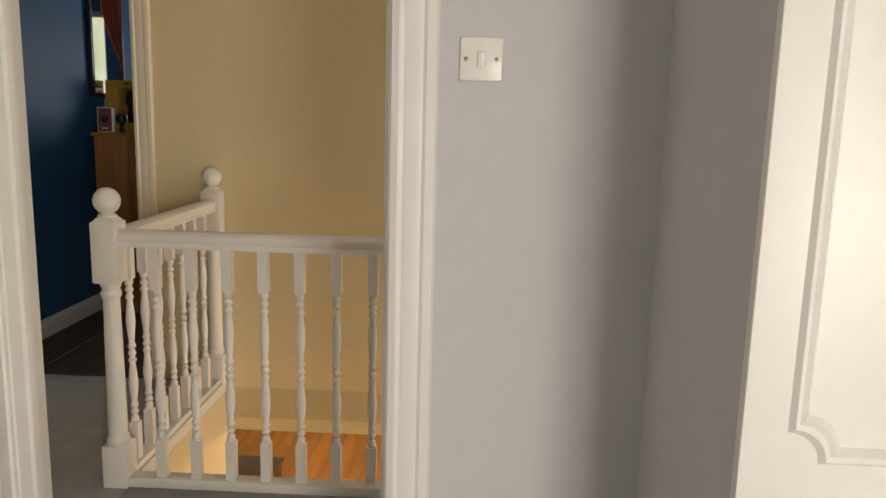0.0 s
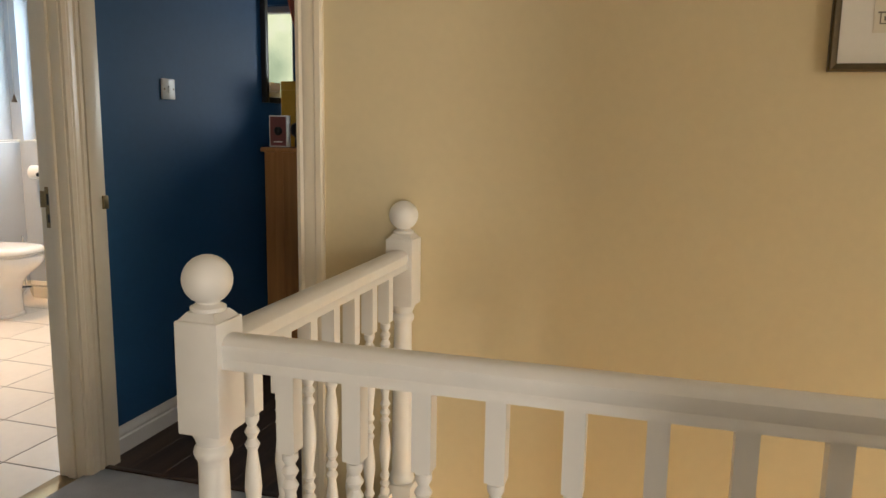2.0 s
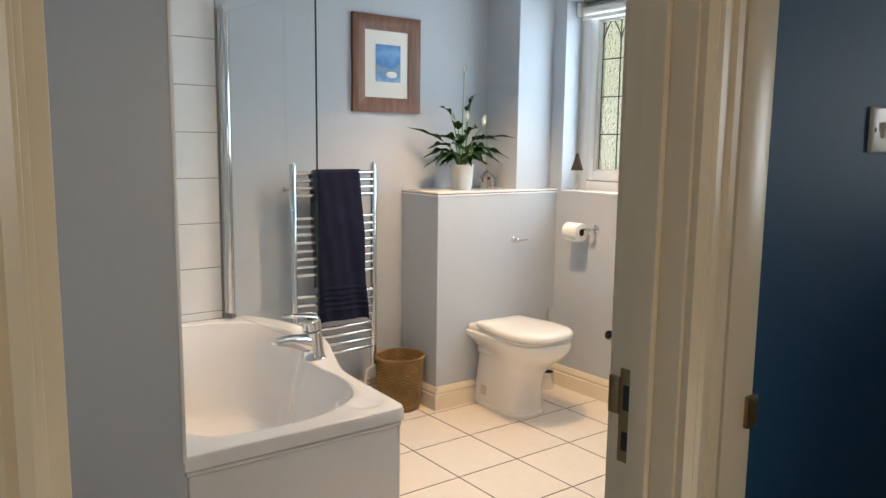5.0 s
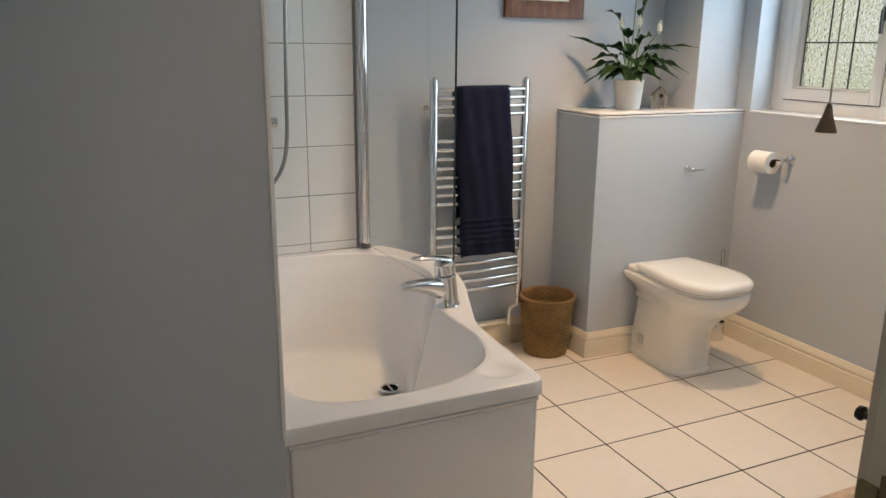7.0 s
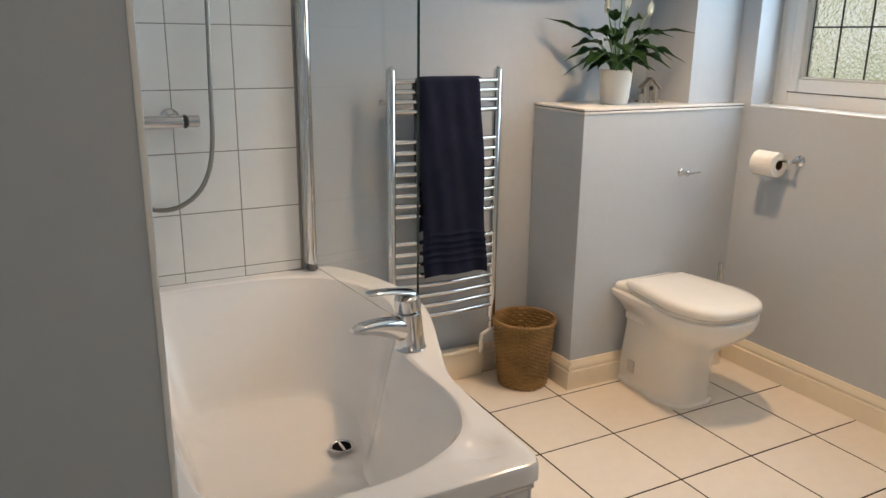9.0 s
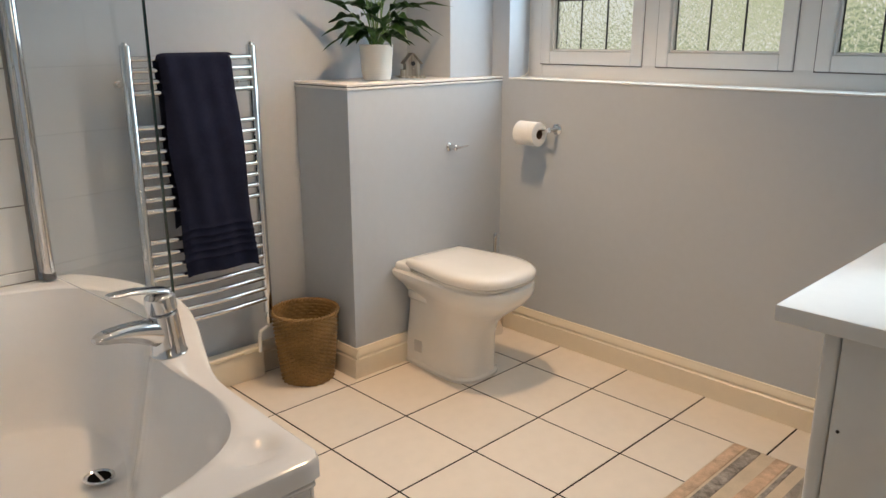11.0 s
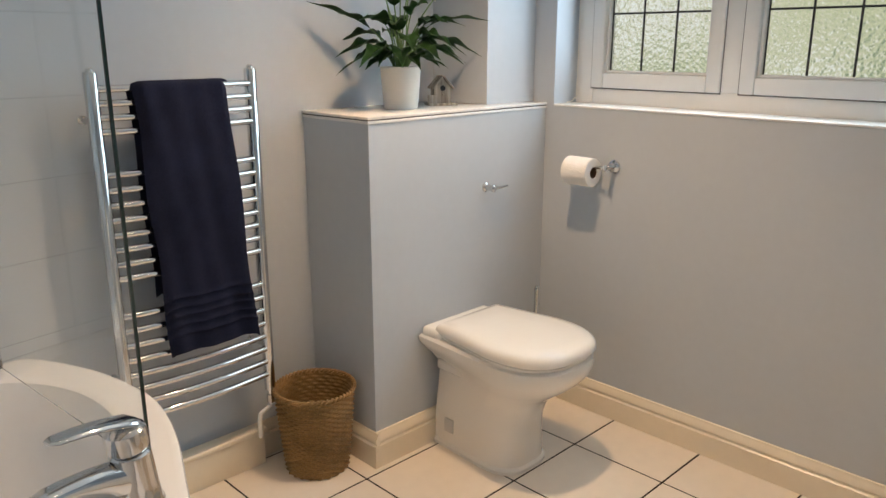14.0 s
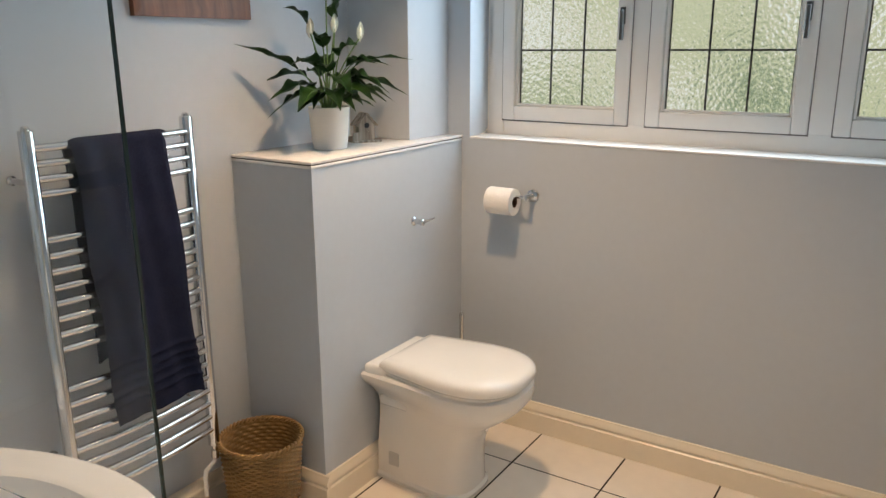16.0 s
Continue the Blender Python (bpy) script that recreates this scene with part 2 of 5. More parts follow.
def smooth_line(pts, n=6):
    """More points through the given ones (Catmull-Rom)."""
    out = []
    for i in range(len(pts) - 1):
        p0, p1, p2, p3 = (Vector(pts[max(0, min(len(pts) - 1, i + d))]) for d in (-1, 0, 1, 2))
        for k in range(n):
            t = k / n
            out.append(0.5 * ((2 * p1) + (p2 - p0) * t + (2 * p0 - 5 * p1 + 4 * p2 - p3) * t * t + (3 * p1 - p0 - 3 * p2 + p3) * t ** 3))
    out.append(Vector(pts[-1]))
    return out


def moulding(a, b, out, profile):
    """A profile of (outward, height) pairs swept straight from a to b on the floor plan, at the height of a."""
    a, b, out = Vector(a), Vector(b), Vector(out)
    return loft([[p + out * o + Vector((0, 0, h)) for o, h in profile] for p in (a, b)])


def upright(x, y, z0, z1, along, out, profile):
    """A profile of (along, outward) pairs swept upwards: an architrave."""
    along, out = Vector(along), Vector(out)
    return loft([[Vector((x, y, z)) + along * u + out * o for u, o in profile] for z in (z0, z1)])


# ---- the large structure ----
LAND = 0.025      # top of the landing's carpet
TOP = 2.42        # ceilings
WX, NY = -4.555, 6.905
BLX = -1.614      # face of the blue room's west wall


def wall(name, mat, label, *blocks):
    bm = bmesh.new()
    for b in blocks:
        box(*b, bm=bm)
    return structure(name, bm, mat, label, "wall")


wall("wall_bath_west", M_BLUEGREY, "pale blue painted bathroom wall behind the towel radiator", (WX - 0.12, WX, 4.1, 7.2, -0.05, TOP + 0.05))
W0, W1, WZ0, WZ1 = -4.17, -2.33, 1.195, 2.30
wall("wall_bath_north", M_BLUEGREY, "pale blue painted bathroom wall with a deep window recess",
     (WX, W0, NY, NY + 0.28, -0.05, TOP + 0.05), (W1, -1.69, NY, NY + 0.28, -0.05, TOP + 0.05),
     (W0, W1, NY, NY + 0.28, -0.05, WZ0), (W0, W1, NY, NY + 0.28, WZ1, TOP + 0.05))
wall("wall_bath_alcove", M_BLUEGREY, "pale blue painted end wall beside the bath", (-3.04, -2.916, 3.42, 4.222, -0.05, TOP + 0.05), (WX, -3.04, 4.09, 4.222, -0.05, TOP + 0.05))
wall("wall_bath_south", M_BLUEGREY, "pale blue painted bathroom wall", (-3.04, -1.69, 3.30, 3.42, -0.05, TOP + 0.05))
DY0, DY1, DZ = 3.692, 4.512, 2.03
EX0, EX1 = -1.692, -1.572
wall("wall_bath_east", M_BLUEGREY, "pale blue painted bathroom side of the door wall",
     (EX0, EX0 + 0.06, 3.30, DY0 - 0.03, -0.05, TOP), (EX0, EX0 + 0.06, DY1 + 0.03, NY, -0.05, TOP), (EX0, EX0 + 0.06, DY0 - 0.03, DY1 + 0.03, DZ + 0.03, TOP))
wall("wall_landing_west", M_CREAM, "cream painted landing wall with the bathroom doorway",
     (EX0 + 0.06, EX1, 2.5, DY0 - 0.03, -0.08, TOP), (EX0 + 0.06, EX1, DY1 + 0.03, 4.60, -0.08, TOP), (EX0 + 0.06, EX1, DY0 - 0.03, DY1 + 0.03, DZ + 0.03, TOP))
BX0, BX1 = -1.552, -0.709
wall("wall_landing_north", M_CREAM, "cream painted wall over the stairwell",
     (BX1 + 0.03, 3.0, 4.60, 4.66, -0.243, TOP), (EX0 + 0.06, BX1 + 0.03, 4.60, 4.66, DZ + 0.03, TOP))
wall("wall_blue_south", M_BLUE, "deep blue painted wall beside the doorway",
     (BX1 + 0.03, 2.2, 4.66, 4.72, -0.08, TOP), (BLX, BX1 + 0.03, 4.66, 4.72, DZ + 0.03, TOP))
wall("wall_blue_west", M_BLUE, "deep blue painted bedroom wall", (EX0 + 0.06, BLX, 4.66, 7.50, -0.08, TOP))
BW0, BW1, BWZ0, BWZ1 = -0.97, 0.25, 1.05, 2.22
wall("wall_blue_north", M_BLUE, "deep blue painted bedroom wall with a window",
     (EX0 + 0.06, BW0, 7.50, 7.70, -0.08, TOP), (BW1, 2.32, 7.50, 7.70, -0.08, TOP), (BW0, BW1, 7.50, 7.70, -0.08, BWZ0), (BW0, BW1, 7.50, 7.70, BWZ1, TOP))
wall("wall_blue_east", M_BLUE, "deep blue painted bedroom wall", (2.2, 2.32, 4.66, 7.50, -0.08, TOP))
OX0, OX1, SY0, SY1 = -0.048, 0.788, 2.465, 2.585
wall("wall_bedroom_north", M_GREY, "pale grey painted bedroom wall beside the doorway",
     (-1.2, OX0 - 0.03, SY0, SY0 + 0.06, -0.08, TOP), (OX1 + 0.03, 2.6, SY0, SY0 + 0.06, -0.08, TOP), (OX0 - 0.03, OX1 + 0.03, SY0, SY0 + 0.06, DZ + 0.03, TOP))
wall("wall_landing_south", M_CREAM, "cream painted landing wall",
     (EX1, OX0 - 0.03, SY0 + 0.06, SY1, -0.08, TOP), (OX1 + 0.03, 3.0, SY0 + 0.06, SY1, -0.08, TOP), (OX0 - 0.03, OX1 + 0.03, SY0 + 0.06, SY1, DZ + 0.03, TOP))
wall("wall_nook_return", M_GREY, "pale grey painted return wall beside the wardrobe", (1.352, 1.43, 1.905, SY0, -0.08, TOP))
wall("wall_bedroom_east", M_GREY, "pale grey painted bedroom wall", (2.6, 2.72, -1.8, SY1, -0.08, TOP))
wall("wall_bedroom_west", M_GREY, "pale grey painted bedroom wall", (-1.32, -1.2, -1.8, SY1, -0.08, TOP))
wall("wall_bedroom_south", M_GREY, "pale grey painted bedroom wall", (-1.32, 2.72, -1.92, -1.8, -0.08, TOP))
wall("wall_landing_east", M_CREAM, "cream painted wall at the end of the stairwell", (3.0, 3.12, SY0 + 0.06, 4.72, -2.7, TOP))

floor_bathroom = structure("floor_bathroom", box(WX, EX1 - 0.02, 3.3, NY, -0.12, -0.0012), M_GROUT, "cream ceramic floor tiles with dark brown grout", "tiled floor")
structure("floor_landing", box(EX1 - 0.02, -0.27, SY0, 4.60, LAND - 0.2, LAND, 0.006), M_CARPET, "grey carpet on the landing", "carpet")
structure("floor_landing_front", box(-0.27, 3.0, SY0, 3.50, LAND - 0.2, LAND, 0.006), M_CARPET, "grey carpet along the banister", "carpet")
structure("floor_bedroom", box(-1.3, 2.7, -1.9, SY0, LAND - 0.2, LAND), M_CARPET, "grey bedroom carpet", "carpet")
floor_blue = structure("floor_blue_room", box(-1.62, 2.2, 4.60, 7.5, LAND - 0.2, LAND - 0.034), M_BLACK, "dark stained floorboards of the blue room", "wooden floor")
floor_hall = structure("floor_hall", box(-3.0, 3.2, 2.5, 10.5, -2.75, -2.62), M_BLACK, "orange wooden boards of the hall downstairs", "wooden floor")
structure("ceiling_main", box(-4.8, 3.2, -2.0, 7.7, TOP, TOP + 0.1), M_WHITE, "plain white ceiling", "ceiling")
wall("wall_well_side", M_CREAM, "cream painted side of the stairwell", (-0.35, -0.272, 3.44, 4.60, -2.62, LAND - 0.2), (-0.272, -0.266, 3.50, 4.60, -2.62, LAND - 0.04))
wall("wall_well_front", M_CREAM, "cream painted front of the stairwell", (-0.35, 3.0, 3.38, 3.495, -2.62, LAND - 0.2))
wall("wall_hall_west", M_CREAM, "cream painted hall wall downstairs", (-3.1, -3.0, 2.5, 10.5, -2.7, -0.25))
wall("wall_hall_north", M_CREAM, "cream painted hall wall downstairs", (-3.1, 3.2, 10.5, 10.6, -2.7, -0.25))
wall("wall_hall_east", M_CREAM, "cream painted hall wall downstairs", (3.12, 3.22, 4.6, 10.5, -2.7, -0.25))
structure("ceiling_hall", box(-3.1, 3.2, 4.66, 10.6, -0.240, -0.180), M_WHITE, "plain hall ceiling downstairs", "ceiling")

# boxing behind the toilet and the pipe casing over it
BXF, BY0, BZ = -4.207, 6.014, 1.185
wall("wall_toilet_boxing", M_BLUEGREY, "pale blue painted boxing behind the toilet", (WX, BXF, BY0, NY, -0.05, BZ))
wall("wall_pipe_casing", M_BLUEGREY, "pale blue painted pipe casing in the corner", (WX, -4.271, 6.631, NY, BZ + 0.024, TOP))

SK = [(0, 0), (0.019, 0), (0.019, 0.082), (0.013, 0.087), (0.013, 0.093), (0.017, 0.098), (0.016, 0.108), (0.009, 0.118), (0.006, 0.128), (0, 0.13)]


def skirting(label, mat, *runs):
    bm = bmesh.new()
    for a, b, out in runs:
        join(bm, moulding(a, b, out, SK))
    return structure("baseboard", bm, mat, label, "skirting board")


skirting("cream gloss skirting board behind the basket", M_CREAM_AND_TINT, ((WX, 5.05, 0), (WX, BY0 - 0.019, 0), (1, 0, 0)))
skirting("cream gloss skirting board round the toilet boxing", M_CREAM_AND_TINT,
         ((WX + 0.019, BY0, 0), (BXF + 0.019, BY0, 0), (0, -1, 0)), ((BXF, BY0, 0), (BXF, NY, 0), (1, 0, 0)))
skirting("cream gloss skirting board under the window wall", M_CREAM_AND_TINT, ((BXF + 0.019, NY, 0), (EX0, NY, 0), (0, -1, 0)))
skirting("white gloss skirting board on the deep blue wall", M_GLOSS, ((BLX, 4.72, LAND - 0.03), (BLX, 7.50, LAND - 0.03), (1, 0, 0)))

# door linings, stops and architraves
ARC = [(0, 0), (0, 0.012), (0.012, 0.020), (0.020, 0.016), (0.026, 0.020), (0.050, 0.016), (0.056, 0.022), (0.070, 0.022), (0.074, 0.016), (0.074, 0)]


ARC_WIDE = [(u * 1.3, o) for u, o in ARC]


def doorway(name, label, u0, u1, z1, v0, v1, across, faces, paint=M_GLOSS, section=ARC):
    """Linings and architraves of an opening from u0 to u1 through a wall from v0 to v1; across: 'x' or 'y' is the opening's own axis."""
    frame_ob = thing(name, (0, 0, 0), label, "door frame", kind="structure")

    def place(u, v, z):
        return (u, v, z) if across == "x" else (v, u, z)

    def slab(n, ua, ub, va, vb, za, zb, bev=0.002):
        a, b = place(ua, va, za), place(ub, vb, zb)
        lo, hi = [min(p, q) for p, q in zip(a, b)], [max(p, q) for p, q in zip(a, b)]
        part(n, box(lo[0], hi[0], lo[1], hi[1], lo[2], hi[2], bev), paint, frame_ob)

    mid = (v0 + v1) / 2
    for u, s in ((u0, -1), (u1, 1)):
        slab("lining", u, u + s * 0.03, v0, v1, 0.0, z1 + 0.03)
        slab("door_stop", u, u - s * 0.012, mid - 0.018, mid + 0.018, 0.0, z1)
    slab("head_lining", u0, u1, v0, v1, z1, z1 + 0.03)
    for v, o in faces:
        for u, s in ((u0, -1), (u1, 1)):
            along = place(s, 0, 0)
            out = place(0, o, 0)
            p = place(u + s * 0.006, v, 0)
            part("architrave", upright(p[0], p[1], 0.0, z1 + 0.08, along, out, section), paint, frame_ob)
        lo, hi = place(u0 - 0.08, min(v, v + o * 0.02), z1 + 0.006), place(u1 + 0.08, max(v, v + o * 0.02), z1 + 0.08)
        part("head_architrave", box(min(lo[0], hi[0]), max(lo[0], hi[0]), min(lo[1], hi[1]), max(lo[1], hi[1]), lo[2] + 0.075, hi[2] + 0.075, 0.004), paint, frame_ob)
    return frame_ob


KNOB_Z = 1.167
# the cream tint here paints warm bounce from the landing walls
bath_frame = doorway("door_frame_1", "gloss bathroom door frame, cream tint for bounce light, brass strike plate", DY0, DY1, DZ, EX0, EX1, "y", ((EX1, 1), (EX0, -1)), M_CREAM_AND_TINT)
part("rebate_strip", box(EX0, EX0 + 0.034, DY0, DY0 + 0.036, 0.0, DZ, 0.003), M_CREAM_AND_TINT, bath_frame)
bm = box(-1.676, -1.646, DY1 - 0.0025, DY1 + 0.001, 0.975, 1.125, 0.0008)
strike = part("strike_plate", bm, M_BRASS, bath_frame, "dark aged brass strike plate")
part("hook", moved(lathe([(0.004, 0), (0.004, 0.004), (0.0075, 0.007), (0.007, 0.011), (0, 0.012)], 14), pose(EX0 - 0.014, DY1 + 0.012, KNOB_Z, 0, -90, 0)), M_BLACK, bath_frame, "small dark metal knob")
# solid black blocks paint the shade inside the two slots
part("latch_slot_shade", box(-1.668, -1.652, DY1 - 0.004, DY1 - 0.0022, 1.06, 1.10), M_BLACK, strike)
part("latch_slot_shade", box(-1.668, -1.652, DY1 - 0.004, DY1 - 0.0022, 0.995, 1.025), M_BLACK, strike)
part("latch_lip", box(-1.697, -1.676, DY1 - 0.004, DY1 + 0.002, 1.05, 1.11, 0.001), M_BRASS, bath_frame, "dark aged brass latch lip")
# the frame of the blue room's doorway
# same cream tint: the landing's warm bounce put into the paint
blue_frame = thing("door_frame_2", (0, 0, 0), "gloss door frame of the blue room, cream tint for bounce light", "door frame", kind="structure")
part("lining", box(BX1, BX1 + 0.03, 4.60, 4.72, 0, DZ + 0.03, 0.002), M_CREAM_AND_TINT, blue_frame)
part("lining", box(EX1 + 0.004, BX0, 4.60, 4.676, 0, DZ + 0.03, 0.002), M_CREAM_AND_TINT, blue_frame)
part("head_lining", box(BX0, BX1, 4.60, 4.72, DZ, DZ + 0.03, 0.002), M_CREAM_AND_TINT, blue_frame)
part("door_stop", box(BX1 - 0.012, BX1, 4.64, 4.675, 0, DZ, 0.002), M_CREAM_AND_TINT, blue_frame)
part("architrave", upright(BX1 + 0.006, 4.60, 0, DZ + 0.08, (1, 0, 0), (0, -1, 0), ARC_WIDE), M_CREAM_AND_TINT, blue_frame)
part("head_architrave", box(BX0, BX1 + 0.08, 4.58, 4.60, DZ + 0.081, DZ + 0.155, 0.004), M_CREAM_AND_TINT, blue_frame)
part("strike_plate", box(BX0 - 0.001, BX0 + 0.007, 4.655, 4.682, 1.035, 1.085, 0.0008), M_BRASS, blue_frame, "dark aged brass strike plate")
part("threshold_strip", box(BX0, BX1, 4.585, 4.61, LAND - 0.01, LAND + 0.006, 0.003), M_DARKWOOD, blue_frame, "dark wooden threshold strip")
bed_frame = doorway("door_frame_3", "white gloss bedroom door frame", OX0, OX1, DZ, SY0, SY1, "x", ((SY0, -1), (SY1, 1)), section=ARC_WIDE)
part("strike_plate", box(OX1 - 0.003, OX1 + 0.001, 2.50, 2.53, 0.98, 1.07, 0.0008), M_BRASS, bed_frame, "dark aged brass strike plate")
structure("threshold", box(EX0 - 0.01, EX1 + 0.0, DY0, DY1, -0.003, 0.012, 0.004), M_BRASS, "worn metal threshold strip under the bathroom door", "threshold")


# ---- the bedroom ----
def panel_recess(x0, x1, z0, z1, notch, width, depth):
    """A raised moulding round a panel in the x-z plane, its lower corners cut by quarter rounds; the front faces -y."""
    pts = []
    for cx, cz, a0 in ((x0, z0, 90), (x1, z0, 180), (x1, z1, 270), (x0, z1, 360)):
        for k in range(7):
            a = radians(a0 - 15 * k)
            pts.append((cx + notch * math.cos(a), cz + notch * math.sin(a)))
    rings = []
    mx, mz = (x0 + x1) / 2, (z0 + z1) / 2
    prof = [(0, 0), (0.25, depth), (0.5, depth * 0.6), (0.75, depth), (1.0, 0)]
    n = len(pts)
    for px, pz in pts:
        ux, uz = (1 if px < mx else -1), (1 if pz < mz else -1)
        rings.append([(px + ux * width * w, -d, pz + uz * width * w) for w, d in prof])
    rings.append(rings[0])
    return loft(rings, False, False, closed=False)


def panelled_door(name, at, width, height, label, category, kind="", split=0.70):
    door = thing(name, at, label, category, kind=kind)
    part("leaf", box(0, width, 0, 0.038, 0, height, 0.003), M_GLOSS, door)
    part("upper_moulding", panel_recess(0.055, width - 0.055, split + 0.055, height - 0.10, 0.045, 0.028, 0.010), M_GLOSS, door)
    part("lower_moulding", panel_recess(0.055, width - 0.055, 0.12, split, 0.045, 0.028, 0.010), M_GLOSS, door)
    return door


bedroom_door = panelled_door("door_1", pose(OX0 - 0.012, SY0 - 0.005 - 0.765, LAND + 0.008, 0, 0, 90), 0.765, 2.0, "white gloss panelled bedroom door standing open", "door", kind="structure")
part("hinge", box(0.752, 0.775, -0.006, 0.006, 1.6, 1.69, 0.001), M_BRASS, bedroom_door, "brass hinge")
part("hinge", box(0.752, 0.775, -0.006, 0.006, 0.25, 0.34, 0.001), M_BRASS, bedroom_door, "brass hinge")
wardrobe = thing("wardrobe", (1.345, 1.88, LAND), "white built-in wardrobe with panelled doors", "wardrobe")
for k in (0, 1):
    leaf = part("door", box(k * 0.56, k * 0.56 + 0.555, 0, 0.022, 0.05, 2.25, 0.003), M_GLOSS, wardrobe)
    a, b = k * 0.56 + 0.062, k * 0.56 + 0.49
    part("upper_moulding", panel_recess(a, b, 0.925, 2.15, 0.045, 0.026, 0.009), M_GLOSS, leaf)
    part("lower_moulding", panel_recess(a, b, 0.12, 0.872, 0.045, 0.026, 0.009), M_GLOSS, leaf)
part("carcass", box(0.09, 1.2, 0.026, 0.57, 0.0, 2.25, 0.002), M_GLOSS, wardrobe)


def wall_switch(name, m, label, size=0.087):
    """A plate with a rocker and two screws; the front faces -y."""
    sw = thing(name, m, label, "light switch")
    h = size / 2
    part("plate", box(-h, h, -0.009, 0, -h, h, 0.0035, 3), M_PLASTIC, sw)
    part("rocker", moved(box(-0.008, 0.008, -0.006, 0.004, -0.015, 0.015, 0.002), pose(0, -0.009, 0, 6)), M_PLASTIC, sw)
    for s in (-1, 1):
        screw = lathe([(0, 0), (0.0042, 0), (0.0042, 0.0014), (0.003, 0.002), (0, 0.002)], 10)
        part("screw", moved(screw, pose(s * 0.031, -0.0085, 0, 90)), M_BRASS, sw, "brass screw")
    return sw


wall_switch("light_switch", pose(0.975, SY0, 1.522), "white plastic light switch on the grey wall")
wall_switch("light_switch", pose(BLX, 5.159, 1.502, 0, 0, 90), "white plastic light switch on the deep blue wall")


# ---- the landing ----
NX, NY1, NY2 = -0.312, 3.476, 4.553
SPINDLE = [(0.015, 0.0), (0.015, 0.012), (0.009, 0.022), (0.016, 0.034), (0.009, 0.046), (0.016, 0.060), (0.010, 0.075), (0.016, 0.12),
           (0.018, 0.15), (0.015, 0.185), (0.010, 0.225), (0.016, 0.240), (0.009, 0.252), (0.016, 0.266), (0.009, 0.280), (0.016, 0.294), (0.010, 0.308),
           (0.015, 0.36), (0.018, 0.39), (0.015, 0.43), (0.010, 0.470), (0.016, 0.484), (0.009, 0.498), (0.016, 0.512), (0.009, 0.525), (0.015, 0.536), (0.015, 0.548)]


def baluster_parts(owner, x, y, z0, z1, shared={}):
    """One turned spindle with square ends between the base rail and the handrail."""
    if "mesh" not in shared:
        h = z1 - z0
        low, high = 0.155, h - 0.155
        scale = (high - low) / 0.548
        bm = lathe([(r * 1.02, low + z * scale) for r, z in SPINDLE], 12)
        for a, b in ((0, low), (high, h)):
            block = box(-0.0175, 0.0175, -0.0175, 0.0175, a, b)
            edge = low if a == 0 else high
            ring = [v for v in block.verts if abs(v.co.z - edge) < 1e-4]
            bmesh.ops.bevel(block, geom=ring + [e for e in block.edges if all(v in ring for v in e.verts)], offset=0.006, segments=2, affect="EDGES")
            join(bm, block)
        ob = part("baluster", bm, M_GLOSS, owner)
        shared["mesh"] = ob.data
    else:
        ob = new("baluster", shared["mesh"])
        ob.parent = owner
    ob.location = (x, y, z0)
    return ob


def newel(owner, x, y, label=""):
    post = part("newel_post", box(-0.045, 0.045, -0.045, 0.045, LAND, 0.185, 0.003), M_GLOSS, owner)
    post.location = (x, y, 0)
    turned = lathe([(0.036, 0.183), (0.040, 0.19), (0.042, 0.20), (0.038, 0.212), (0.033, 0.222), (0.0345, 0.24), (0.033, 0.40), (0.031, 0.60), (0.0285, 0.72),
                    (0.029, 0.735), (0.034, 0.742), (0.037, 0.752), (0.034, 0.762), (0.030, 0.768), (0.034, 0.780), (0.040, 0.792), (0.040, 0.80)], 28)
    part("shaft", turned, M_GLOSS, post)
    cap = box(-0.045, 0.045, -0.045, 0.045, 0.795, 1.012, 0.004)
    join(cap, loft([[(-a, -a, z), (a, -a, z), (a, a, z), (-a, a, z)] for a, z in ((0.041, 1.010), (0.028, 1.026))]))
    part("top_block", cap, M_GLOSS, post)
    ball = [(0.026, 1.022), (0.033, 1.028), (0.033, 1.034), (0.022, 1.040), (0.020, 1.046)]
    for k in range(13):
        a = radians(-62 + k * 152 / 12)
        ball.append((0.0465 * math.cos(a), 1.084 + 0.0465 * math.sin(a)))
    ball.append((0, 1.1305))
    part("ball_finial", lathe(ball, 32), M_GLOSS, post)
    return post


RAIL = [(-0.030, 0.0), (-0.030, 0.012), (-0.026, 0.018), (-0.032, 0.032), (-0.031, 0.046), (-0.022, 0.057), (-0.008, 0.061),
        (0.008, 0.061), (0.022, 0.057), (0.031, 0.046), (0.032, 0.032), (0.026, 0.018), (0.030, 0.012), (0.030, 0.0)]
banister = thing("banister", (0, 0, 0), "white gloss painted wooden banister with turned balusters and ball newels", "banister")
newel(banister, NX, NY1)
newel(banister, NX, NY2)
part("handrail", loft([[(x, NY1 + u, 0.925 + h) for u, h in RAIL] for x in (NX + 0.045, 3.0)]), M_GLOSS, banister)
part("handrail", loft([[(NX + u, y, 0.918 + h) for u, h in RAIL] for y in (NY1 + 0.045, NY2 - 0.045)]), M_GLOSS, banister)
part("base_rail", box(NX + 0.045, 3.0, NY1 - 0.032, NY1 + 0.032, LAND, 0.062, 0.004), M_GLOSS, banister)
part("base_rail", box(NX - 0.032, NX + 0.032, NY1 + 0.045, NY2 - 0.045, LAND, 0.062, 0.004), M_GLOSS, banister)
part("string_board", box(NX + 0.032, NX + 0.044, NY1 + 0.04, 4.60, -0.13, LAND + 0.012, 0.002), M_GLOSS, banister)
